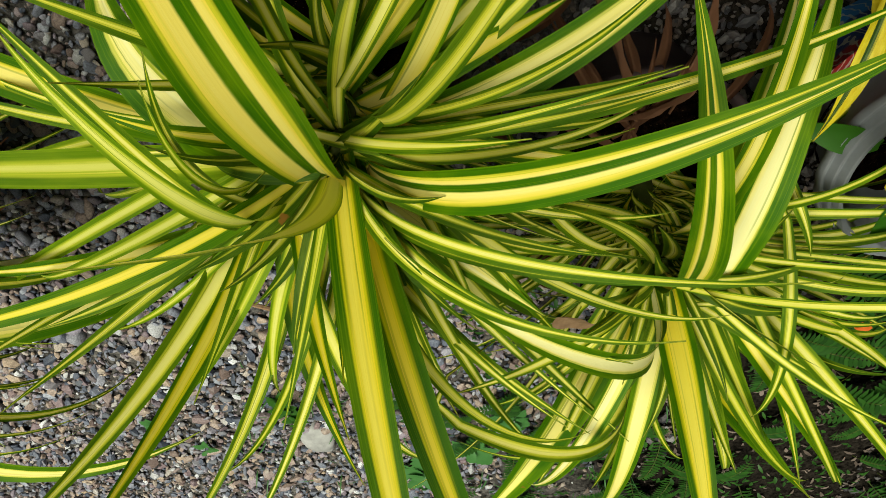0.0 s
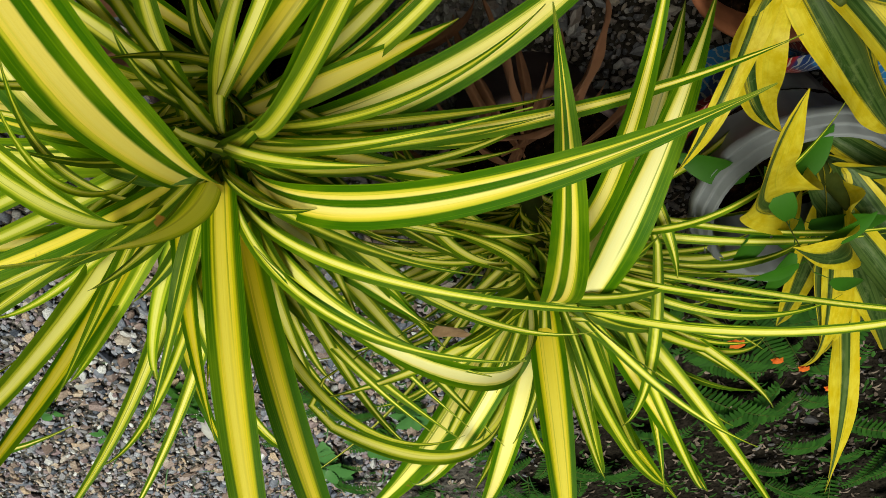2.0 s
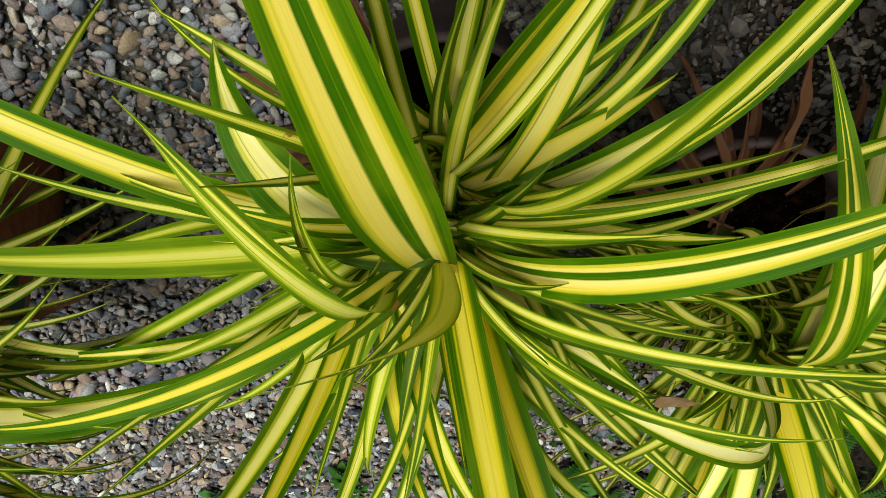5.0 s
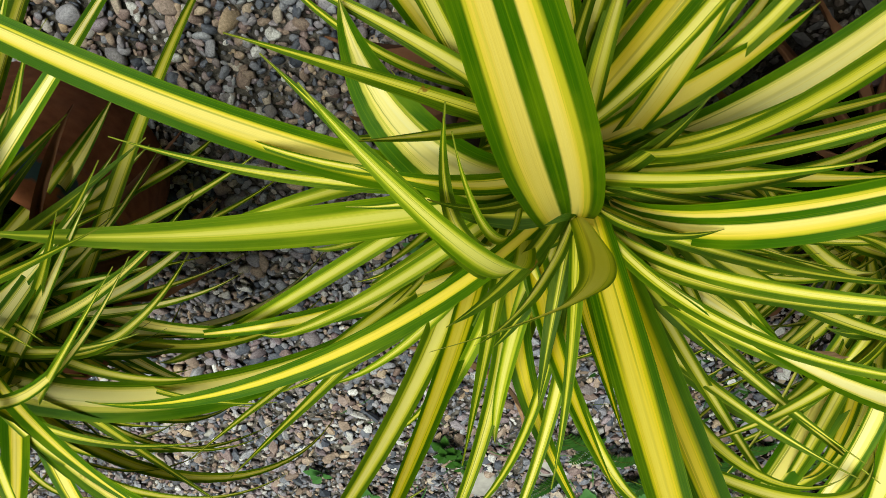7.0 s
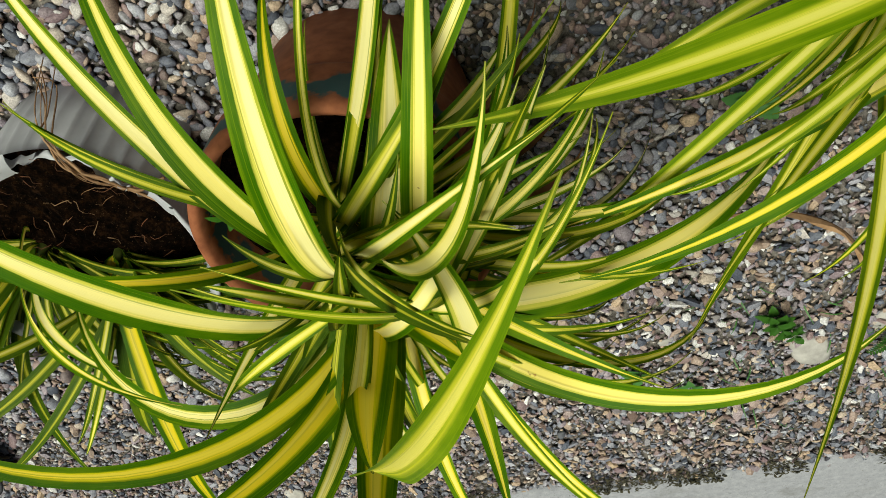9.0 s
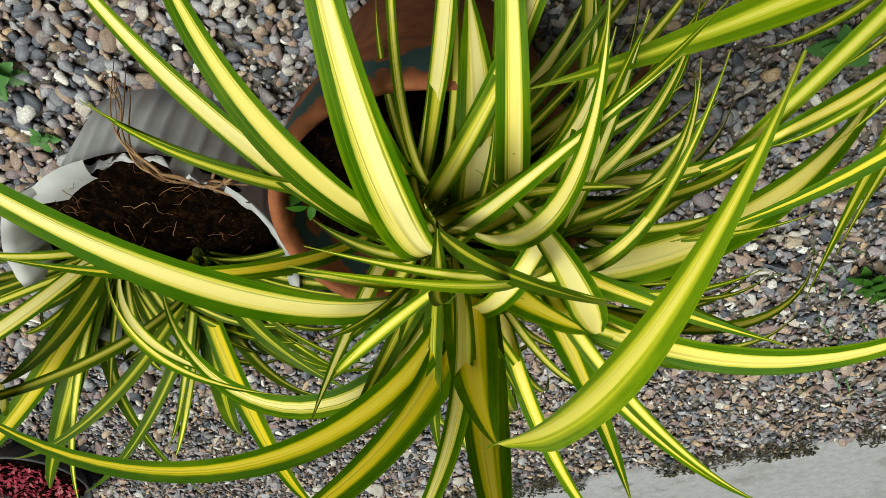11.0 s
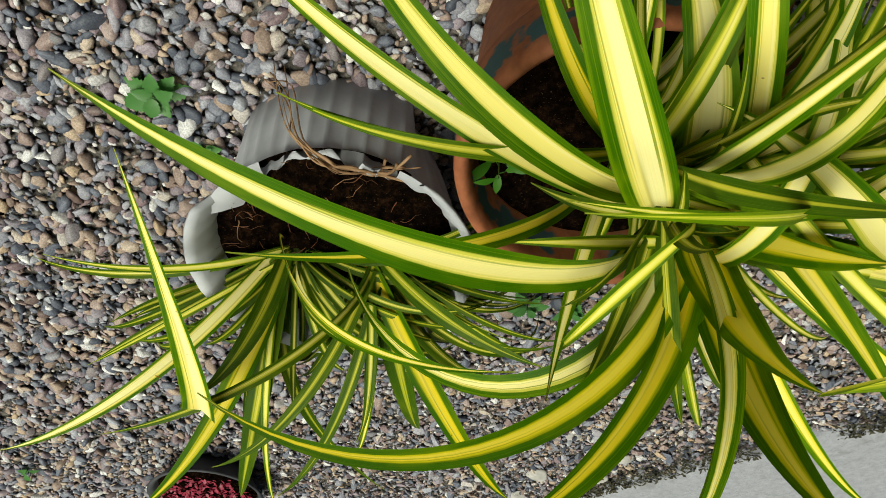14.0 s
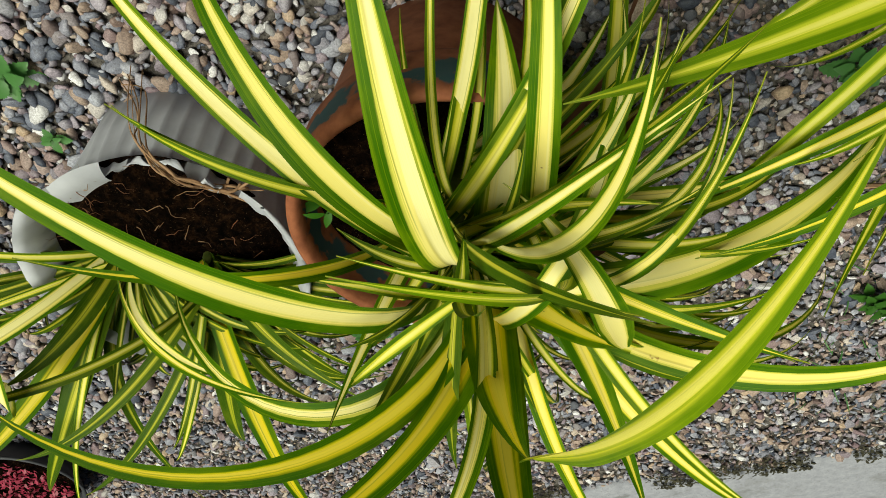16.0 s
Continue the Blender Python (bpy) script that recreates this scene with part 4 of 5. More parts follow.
plant_b.leaf(-0.197, 0.688, 0.308, 162, 11, 0.54, 0.016, 28, -26, 1.4, -16)
plant_b.leaf(-0.219, 0.682, 0.308, 67, 25, 0.56, 0.021, 46, 23, 1.2, 20)
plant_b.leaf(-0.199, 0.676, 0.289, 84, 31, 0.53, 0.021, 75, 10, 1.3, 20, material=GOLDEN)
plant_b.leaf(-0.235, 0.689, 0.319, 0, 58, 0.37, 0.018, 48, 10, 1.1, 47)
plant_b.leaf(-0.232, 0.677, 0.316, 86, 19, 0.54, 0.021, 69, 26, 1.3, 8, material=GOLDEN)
plant_b.leaf(-0.186, 0.678, 0.275, -167, 33, 0.30, 0.017, 39, -12, 1.3, -31)
plant_b.leaf(-0.236, 0.661, 0.290, 119, 36, 0.59, 0.019, 87, -2, 1.4, -4)
plant_b.leaf(-0.258, 0.653, 0.294, 113, 33, 0.56, 0.020, 90, -2, 1.4, 2)
plant_b.leaf(-0.258, 0.679, 0.328, 73, 28, 0.50, 0.021, 47, 18, 1.2, 20)
plant_b.leaf(-0.198, 0.677, 0.297, 162, 0, 0.67, 0.012, 29, -32, 1.3, -13)
plant_b.leaf(-0.208, 0.677, 0.303, -168, 23, 0.87, 0.009, 51, -16, 1.6, -34)
plant_b.leaf(-0.228, 0.663, 0.293, 121, 36, 0.59, 0.018, 87, -4, 1.4, -1)
plant_b.leaf(-0.343, 0.614, 0.346, 98, 44, 0.33, 0.017, 70, -6, 1.2, 17)
plant_b.leaf(0.039, 0.755, 0.536, 155, 10, 0.34, 0.020, 94, -6, 1.4, -49)
plant_b.leaf(-0.230, 0.679, 0.300, 48, 44, 0.36, 0.017, 66, 1, 1.3, 32)
plant_b.leaf(-0.210, 0.675, 0.297, 83, 21, 0.49, 0.019, 71, 22, 1.3, 11)
plant_b.leaf(-0.055, 0.683, 0.275, 178, 31, 0.13, 0.017, 34, -14, 1.4, -28)
plant_b.leaf(-0.131, 0.678, 0.266, 148, 21, 0.23, 0.017, 57, -18, 1.4, -13)
plant_b.leaf(-0.199, 0.663, 0.264, 154, 19, 0.33, 0.017, 44, -22, 1.3, -13)
plant_b.leaf(-0.226, 0.670, 0.296, 112, 37, 0.61, 0.022, 86, -1, 1.4, 2)
plant_b.leaf(-0.170, 0.704, 0.314, 162, 31, 0.36, 0.016, 34, -16, 1.1, -19)
plant_b.leaf(-0.206, 0.669, 0.276, 147, 32, 0.52, 0.018, 53, -13, 1.3, -10)
plant_b.leaf(-0.209, 0.669, 0.273, 40, 39, 0.28, 0.016, 54, 7, 1.3, 32)
plant_b.leaf(-0.270, 0.643, 0.288, 125, 40, 0.68, 0.016, 83, -5, 1.4, -1)
plant_b.fill(80, (0.28, 0.55), (0.010, 0.021), (10, 62), (50, 115), (-35, 215))
# dark young heart leaves; their colour also stands in for crown shade
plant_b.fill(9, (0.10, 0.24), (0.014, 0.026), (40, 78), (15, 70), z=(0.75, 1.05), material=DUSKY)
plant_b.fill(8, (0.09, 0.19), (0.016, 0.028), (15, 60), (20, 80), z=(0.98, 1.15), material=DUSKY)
plant_c = Plant("striped_plant", 0.89, 0.61, 0.22, 0.46, STRIPED_LABEL + ", in a terracotta pot", "plant", GROUP, PALE, 0.020)
plant_c.leaf(0.898, 0.621, 0.428, -105, 54, 0.526, 0.052, 90, -3, 0.81, -8, material=PALE)
plant_c.leaf(0.903, 0.617, 0.406, -72, 36, 0.518, 0.040, 91, -15, 0.74, 9, material=PALE)
plant_c.leaf(0.914, 0.623, 0.417, -64, 13, 0.598, 0.029, 53, -4, 0.61, 13, material=PALE)
plant_c.leaf(0.893, 0.613, 0.343, -47, 26, 0.419, 0.019, 49, -4, 0.98, 20, material=SLIM)
plant_c.leaf(0.932, 0.634, 0.460, -65, 63, 0.590, 0.047, 77, -7, 0.48, 13, material=PALE)
plant_c.leaf(0.949, 0.616, 0.326, -63, 72, 0.479, 0.021, 72, 17, 0.83, 44, material=STRIPED)
plant_c.leaf(0.804, 0.657, 0.396, -138, 62, 0.472, 0.022, 71, 104, 2.04, 8, material=LIME)
plant_c.leaf(0.877, 0.631, 0.389, 44, 78, 0.637, 0.032, 149, -108, 0.76, 52, material=PALE)
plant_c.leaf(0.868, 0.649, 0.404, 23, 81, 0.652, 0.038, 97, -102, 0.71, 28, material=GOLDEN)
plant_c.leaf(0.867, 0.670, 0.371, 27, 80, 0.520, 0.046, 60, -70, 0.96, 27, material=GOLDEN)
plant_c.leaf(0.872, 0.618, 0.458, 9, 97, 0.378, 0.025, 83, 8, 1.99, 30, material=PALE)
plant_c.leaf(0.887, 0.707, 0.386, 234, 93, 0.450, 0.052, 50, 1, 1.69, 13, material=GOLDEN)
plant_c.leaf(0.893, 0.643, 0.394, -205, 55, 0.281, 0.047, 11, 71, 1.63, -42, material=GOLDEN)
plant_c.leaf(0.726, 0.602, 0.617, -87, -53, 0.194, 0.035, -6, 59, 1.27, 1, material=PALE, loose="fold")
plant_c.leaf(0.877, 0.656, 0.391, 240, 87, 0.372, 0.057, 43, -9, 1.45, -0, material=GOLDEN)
plant_c.leaf(0.802, 0.550, 0.731, -123, 29, 0.423, 0.044, 49, -8, 2.41, 2, material=BACKLIT, loose="twist")
plant_c.leaf(0.910, 0.631, 0.344, 134, 44, 0.696, 0.041, 79, 53, 1.68, -21, material=PALE)
plant_c.leaf(0.898, 0.606, 0.430, -209, 51, 0.705, 0.057, 110, 21, 0.49, -26, material=PALE)
plant_c.leaf(0.876, 0.614, 0.311, 103, 39, 0.651, 0.030, 43, 13, 1.42, -7, material=STRIPED)
plant_c.leaf(0.865, 0.607, 0.307, 129, 53, 0.433, 0.040, -8, -36, 1.26, -19, material=STRIPED)
plant_c.leaf(0.889, 0.601, 0.362, 178, 54, 0.417, 0.027, 42, -35, 1.34, -30, material=STRIPED)
plant_c.leaf(0.822, 0.649, 0.424, -116, 24, 0.493, 0.033, 81, 3, 1.36, -13, material=PALE)
plant_c.leaf(0.909, 0.591, 0.299, -131, 13, 0.579, 0.023, 64, 21, 1.34, -20, material=PALE)
plant_c.leaf(0.870, 0.631, 0.405, -130, 32, 0.330, 0.053, 116, 27, 1.11, -19, material=PALE)
plant_c.leaf(0.913, 0.586, 0.397, -143, 20, 0.587, 0.025, 73, 11, 1.32, -24, material=PALE)
plant_c.leaf(0.907, 0.611, 0.343, -89, 21, 0.331, 0.029, 80, -23, 1.13, 1, material=GOLDEN)
plant_c.leaf(0.824, 0.681, 0.445, -134, 24, 0.353, 0.020, 37, 6, 0.88, -21, material=PALE)
plant_c.leaf(0.911, 0.602, 0.410, 218, 24, 0.302, 0.022, -6, -41, 1.33, -24, material=SLIM)
plant_c.leaf(0.905, 0.569, 0.331, -127, 69, 0.444, 0.035, 36, -58, 1.63, -33, material=DUSKY)
plant_c.leaf(0.890, 0.621, 0.392, 171, 61, 0.456, 0.017, 116, 64, 1.43, -30, material=PALE)
plant_c.leaf(0.900, 0.602, 0.320, 5, 55, 0.319, 0.022, -6, 19, 1.28, 30, material=PALE)
plant_c.leaf(0.856, 0.629, 0.321, 76, 47, 0.638, 0.026, 59, 23, 1.48, 7, material=STRIPED)
plant_c.leaf(0.894, 0.667, 0.465, -147, 68, 0.477, 0.026, 153, 16, 0.71, -25, material=PALE)
plant_c.leaf(0.888, 0.608, 0.349, -105, 41, 0.522, 0.011, 73, -20, 1.34, -8, material=SLIM)
plant_c.leaf(0.890, 0.646, 0.463, -50, 14, 0.190, 0.018, 22, 20, 1.01, 19, material=SLIM)
plant_c.leaf(0.888, 0.618, 0.391, -122, 55, 0.472, 0.022, 50, -34, 0.99, -16, material=PALE)
plant_c.leaf(0.891, 0.611, 0.359, -156, 34, 0.331, 0.022, 44, -15, 1.24, -27, material=PALE)
plant_c.leaf(0.892, 0.610, 0.369, -174, 52, 0.323, 0.019, 75, -2, 1.31, -30, material=SLIM)
plant_c.leaf(0.885, 0.616, 0.371, -156, 59, 0.513, 0.026, 68, 43, 1.38, -27, material=PALE)
plant_c.leaf(0.890, 0.605, 0.351, -55, 31, 0.43, 0.017, 72, 17, 1.2, 20)
plant_c.leaf(0.891, 0.583, 0.393, -128, 36, 0.36, 0.022, 117, -30, 1.5, -25)
plant_c.leaf(0.904, 0.595, 0.316, -127, 5, 0.69, 0.021, 76, 9, 1.3, -10)
plant_c.leaf(0.920, 0.622, 0.293, -99, 25, 0.26, 0.012, 99, -8, 0.9, -1)
plant_c.leaf(0.891, 0.596, 0.409, -155, 19, 0.26, 0.016, -17, -21, 1.4, -31)
plant_c.leaf(0.886, 0.625, 0.427, 17, 105, 0.46, 0.019, 110, 4, 1.7, 59)
plant_c.leaf(0.779, 0.656, 0.472, -78, 49, 0.31, 0.014, 47, 28, 0.9, 20)
plant_c.leaf(0.889, 0.573, 0.390, -152, 71, 0.35, 0.020, 35, -19, 0.9, -55)
plant_c.leaf(0.803, 0.551, 0.412, 106, 62, 0.50, 0.019, 67, 6, 1.0, -4)
plant_c.leaf(0.894, 0.592, 0.405, 147, 18, 0.42, 0.018, 11, -18, 1.3, -22)
plant_c.leaf(0.786, 0.701, 0.407, -132, 61, 0.41, 0.016, 86, 1, 1.1, -43)
plant_c.leaf(0.808, 0.675, 0.475, -129, -1, 0.35, 0.017, -17, 3, 1.5, -19)
plant_c.leaf(0.784, 0.697, 0.406, -125, -5, 0.61, 0.020, 88, 11, 1.2, -16)
plant_c.leaf(0.908, 0.591, 0.411, -174, -2, 0.33, 0.015, 35, -26, 1.1, -28)
plant_c.leaf(0.815, 0.647, 0.365, -177, 52, 0.34, 0.016, 141, 37, 1.7, -34)
plant_c.leaf(0.913, 0.592, 0.401, 159, 48, 0.40, 0.018, 75, -3, 1.3, -31)
plant_c.leaf(0.867, 0.569, 0.532, 7, 15, 0.24, 0.017, 42, 40, 1.2, 26)
plant_c.fill(50, (0.25, 0.48), (0.010, 0.024), (0, 50), (50, 110), (40, 235))
# young inner leaves whose dark colour adds to the heart's shade
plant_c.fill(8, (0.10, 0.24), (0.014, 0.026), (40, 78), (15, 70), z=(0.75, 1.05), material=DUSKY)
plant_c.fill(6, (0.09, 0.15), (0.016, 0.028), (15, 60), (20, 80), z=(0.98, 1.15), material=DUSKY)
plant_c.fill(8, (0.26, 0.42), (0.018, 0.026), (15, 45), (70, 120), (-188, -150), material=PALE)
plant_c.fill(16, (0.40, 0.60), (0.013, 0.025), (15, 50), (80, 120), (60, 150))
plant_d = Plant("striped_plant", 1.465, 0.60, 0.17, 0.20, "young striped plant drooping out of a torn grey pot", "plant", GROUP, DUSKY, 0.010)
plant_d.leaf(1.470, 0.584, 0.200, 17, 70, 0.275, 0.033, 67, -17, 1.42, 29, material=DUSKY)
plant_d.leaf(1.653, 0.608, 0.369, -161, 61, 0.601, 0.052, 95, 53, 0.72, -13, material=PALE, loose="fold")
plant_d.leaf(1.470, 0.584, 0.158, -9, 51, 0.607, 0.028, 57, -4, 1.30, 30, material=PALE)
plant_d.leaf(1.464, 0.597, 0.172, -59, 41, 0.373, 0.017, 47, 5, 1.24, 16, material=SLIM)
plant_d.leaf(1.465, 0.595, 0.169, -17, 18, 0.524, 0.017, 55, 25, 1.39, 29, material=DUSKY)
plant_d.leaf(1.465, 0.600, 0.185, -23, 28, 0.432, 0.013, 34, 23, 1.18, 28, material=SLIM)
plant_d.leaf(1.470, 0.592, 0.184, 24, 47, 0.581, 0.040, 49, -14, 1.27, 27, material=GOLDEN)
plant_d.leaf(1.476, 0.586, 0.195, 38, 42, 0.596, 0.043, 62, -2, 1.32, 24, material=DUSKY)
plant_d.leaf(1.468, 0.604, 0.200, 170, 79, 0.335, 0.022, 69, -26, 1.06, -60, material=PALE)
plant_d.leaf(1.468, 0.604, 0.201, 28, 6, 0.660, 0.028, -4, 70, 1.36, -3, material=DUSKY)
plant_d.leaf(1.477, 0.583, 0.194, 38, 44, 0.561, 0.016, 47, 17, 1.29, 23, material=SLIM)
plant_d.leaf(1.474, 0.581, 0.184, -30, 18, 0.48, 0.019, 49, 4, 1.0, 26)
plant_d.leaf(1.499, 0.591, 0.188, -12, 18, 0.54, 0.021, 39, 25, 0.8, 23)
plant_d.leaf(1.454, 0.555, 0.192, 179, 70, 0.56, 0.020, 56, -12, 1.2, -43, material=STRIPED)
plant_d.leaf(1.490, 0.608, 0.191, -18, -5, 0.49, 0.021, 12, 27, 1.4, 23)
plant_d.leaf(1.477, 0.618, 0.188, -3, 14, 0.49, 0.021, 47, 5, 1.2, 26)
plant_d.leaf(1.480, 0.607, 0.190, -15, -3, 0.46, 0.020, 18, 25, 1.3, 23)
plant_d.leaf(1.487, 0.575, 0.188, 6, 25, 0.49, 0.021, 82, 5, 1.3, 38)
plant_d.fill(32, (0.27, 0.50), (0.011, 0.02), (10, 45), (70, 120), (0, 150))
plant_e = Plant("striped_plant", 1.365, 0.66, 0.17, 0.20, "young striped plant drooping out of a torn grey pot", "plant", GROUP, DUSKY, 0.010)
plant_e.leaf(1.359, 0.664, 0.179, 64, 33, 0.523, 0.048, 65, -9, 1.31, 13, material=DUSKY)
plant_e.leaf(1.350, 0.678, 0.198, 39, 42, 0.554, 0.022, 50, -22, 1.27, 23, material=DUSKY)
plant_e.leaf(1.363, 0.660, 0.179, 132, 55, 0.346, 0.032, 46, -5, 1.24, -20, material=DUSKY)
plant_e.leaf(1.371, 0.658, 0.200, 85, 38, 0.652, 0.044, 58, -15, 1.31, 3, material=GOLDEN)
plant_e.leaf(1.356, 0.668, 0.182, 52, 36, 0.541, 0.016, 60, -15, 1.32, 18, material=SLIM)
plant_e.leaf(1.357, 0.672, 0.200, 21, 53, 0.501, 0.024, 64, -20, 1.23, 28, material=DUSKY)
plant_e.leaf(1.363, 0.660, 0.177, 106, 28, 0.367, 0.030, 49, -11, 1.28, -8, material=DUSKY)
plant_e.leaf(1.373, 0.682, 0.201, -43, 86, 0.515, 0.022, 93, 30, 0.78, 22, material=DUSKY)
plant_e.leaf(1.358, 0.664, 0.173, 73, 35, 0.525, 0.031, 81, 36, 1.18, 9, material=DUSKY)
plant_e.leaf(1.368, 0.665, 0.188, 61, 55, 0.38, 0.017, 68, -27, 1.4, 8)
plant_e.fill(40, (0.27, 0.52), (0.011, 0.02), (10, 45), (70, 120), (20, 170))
plant_f = Plant("banded_plant", -0.55, 0.53, 0.24, 0.36, "leafy plant with broad yellow-edged grey-green leaves, in a white pot", "plant", "broad-leaved plants", BANDED_DARK, 0.014, "oval", 0.22, 0.40)
plant_f.leaf(-0.533, 0.548, 0.279, -6, 48, 0.372, 0.082, 53, -86, 1.82, 15, material=BANDED)
plant_f.leaf(-0.555, 0.510, 0.237, 143, 21, 0.316, 0.061, 88, -31, 1.37, -24, material=BANDED_DARK)
plant_f.leaf(-0.551, 0.531, 0.287, 120, 15, 0.614, 0.053, 8, -17, 1.26, -15, material=BANDED)
plant_f.leaf(-0.558, 0.528, 0.302, 96, 8, 0.330, 0.044, 32, 14, 1.13, 27, material=BANDED)
plant_f.leaf(-0.541, 0.539, 0.282, 129, 27, 0.443, 0.041, 62, 2, 1.28, -19, material=BANDED_DARK)
plant_f.leaf(-0.540, 0.543, 0.314, 146, 35, 0.475, 0.043, 74, -18, 1.28, -25, material=BANDED_DARK)
plant_f.leaf(-0.562, 0.515, 0.295, 142, 34, 0.387, 0.043, 71, -13, 1.30, -24, material=BANDED_DARK)
plant_f.leaf(-0.563, 0.502, 0.246, 164, 30, 0.337, 0.043, 80, 1, 1.29, -29, material=BANDED_DARK)
plant_f.leaf(-0.557, 0.536, 0.334, -7, 76, 0.191, 0.060, 82, -8, 1.45, 30, material=BANDED)
plant_f.leaf(-0.550, 0.530, 0.300, 108, 34, 0.404, 0.033, 77, -0, 1.30, -9, material=BANDED)
plant_f.fill(3, (0.25, 0.38), (0.035, 0.05), (15, 50), (50, 100), (90, 260))
plant_g = Plant("banded_plant", -0.36, 0.25, 0.19, 0.44, "leafy plant with broad yellow-edged grey-green leaves, in a clay pot", "plant", "broad-leaved plants", BANDED, 0.014, "oval", 0.22, 0.40)
plant_g.leaf(-0.357, 0.258, 0.351, 73, 7, 0.208, 0.052, 17, 77, 1.24, 9, material=BANDED)
plant_g.leaf(-0.356, 0.254, 0.334, 133, 28, 0.307, 0.055, 75, 12, 1.35, -20, material=BANDED)
plant_g.leaf(-0.367, 0.239, 0.340, 147, 36, 0.401, 0.056, 74, -4, 1.30, -25, material=BANDED)
plant_g.leaf(-0.352, 0.251, 0.315, 77, 42, 0.250, 0.029, 57, 4, 1.28, 7, material=BANDED)
plant_g.leaf(-0.359, 0.254, 0.347, 184, 35, 0.400, 0.041, 74, -1, 1.30, -30, material=BANDED_DARK)
plant_g.fill(6, (0.25, 0.35), (0.035, 0.05), (10, 40), (50, 100), (120, 330))

# ---- weeds and litter ----
def leaflet(bm, base, heading, rise, length, width, curl=0.3, steps=5, teeth=0.0):
    """A small green leaf with a midrib crease, pointed at its end."""
    a = heading
    p = Vector(base)
    left, right, mid = [], [], []
    for i in range(steps + 1):
        s = i / steps
        e = rise - curl * 2.2 * s
        w = width * 0.5 * math.sin(math.pi * min(1, 0.08 + 0.92 * s)) ** 0.8 * (1 - 0.25 * s)
        w *= 1 + teeth * (1 if i % 2 else -1)
        side = Vector((-math.sin(a), math.cos(a), 0)) * max(w, 0.0004)
        mid.append(bm.verts.new(p))
        left.append(bm.verts.new(p + side + Vector((0, 0, w * 0.25))))
        right.append(bm.verts.new(p - side + Vector((0, 0, w * 0.25))))
        p = p + Vector((math.cos(e) * math.cos(a), math.cos(e) * math.sin(a), math.sin(e))) * (length / steps)
    for i in range(steps):
        bm.faces.new((mid[i], mid[i + 1], left[i + 1], left[i]))
        bm.faces.new((right[i], right[i + 1], mid[i + 1], mid[i]))


def weed(at, size, leaves, seed, label="small green weed with toothed leaves growing in gravel", name="weed", material=None, height=0.03, rise=0.35):
    root = thing(name, at, label, "weed", "weeds in the gravel")
    r = random.Random(seed)
    bm = bmesh.new()
    tube(bm, [(0, 0, -0.01), (0.002, 0.001, height * 0.5), (0.003, 0, height)], 0.0016)
    part("stalk", bm, STEM, root)
    for k in range(leaves):
        bm = bmesh.new()
        h = height * (0.35 + 0.65 * k / max(1, leaves - 1))
        a = k * 2.4 + r.uniform(-0.4, 0.4)
        grow = size * 1.25 * r.uniform(0.65, 1.0) * (1 - 0.45 * k / leaves)
        out = grow * (0.2 if material is BROADLEAF else 0.10)
        end = Vector((out * math.cos(a), out * math.sin(a), h + out * 0.4))
        tube(bm, [(0.002, 0, h), end * 0.5 + Vector((0.001, 0, h * 0.5)), end], 0.0009, 5)
        leaflet(bm, end, a + r.uniform(-0.3, 0.3), rise + r.uniform(-0.35, 0.2), grow * 0.75, grow * (0.32 if material is BROADLEAF else r.uniform(0.5, 0.62)), 0.2, 14, 0.0 if material is BROADLEAF else 0.15)
        part("leaf", bm, material or WEED, root)
    return root


weed((1.52, 0.314, 0.005), 0.068, 10, 1)
weed((1.549, 0.433, 0.005), 0.036, 6, 2)
weed((0.694, 1.53, 0.005), 0.05, 6, 3)
weed((0.40, 1.43, 0.005), 0.05, 14, 4, "dark green weed with small leaves growing in gravel", "weed", FERN, 0.05)
weed((0.37, 1.49, 0.005), 0.042, 10, 5, "dark green weed with small leaves growing in gravel", "weed", FERN, 0.04)
weed((0.60, 1.62, 0.005), 0.04, 5, 6)
weed((2.85, 0.87, 0.005), 0.05, 5, 7)
weed((0.364, 0.876, 0.005), 0.055, 9, 8)
weed((-0.03, 1.60, 0.005), 0.09, 8, 9, "low broad-leaved green weed on bare soil")
weed((0.08, 1.72, 0.005), 0.10, 9, 10, "low broad-leaved green weed on bare soil")
weed((-0.12, 1.48, 0.005), 0.07, 7, 11, "low broad-leaved green weed on bare soil")
weed((1.34, 1.10, 0.005), 0.06, 7, 12, "grassy green weed beside a pale stone")
weed((1.28, 1.17, 0.005), 0.05, 8, 13, "grassy green weed beside a pale stone")
weed((1.065, 0.585, 0.235), 0.055, 6, 14, "seedling with glossy pointed leaves in a clay pot", "seedling", BROADLEAF, 0.06, 0.5)
weed((1.36, 0.585, 0.148), 0.022, 8, 15, "tiny feathery seedling in dark soil", "seedling", WEED, 0.018, 0.7)
weed((-0.485, 0.555, 0.17), 0.135, 10, 16, "leafy green shoot with smooth oval leaves in a white pot", "shoot", BROADLEAF, 0.27, 0.15)
weed((-0.20, 0.82, 0.005), 0.10, 9, 17, "broad green leaves under striped foliage", "weed", BROADLEAF, 0.10, 0.4)


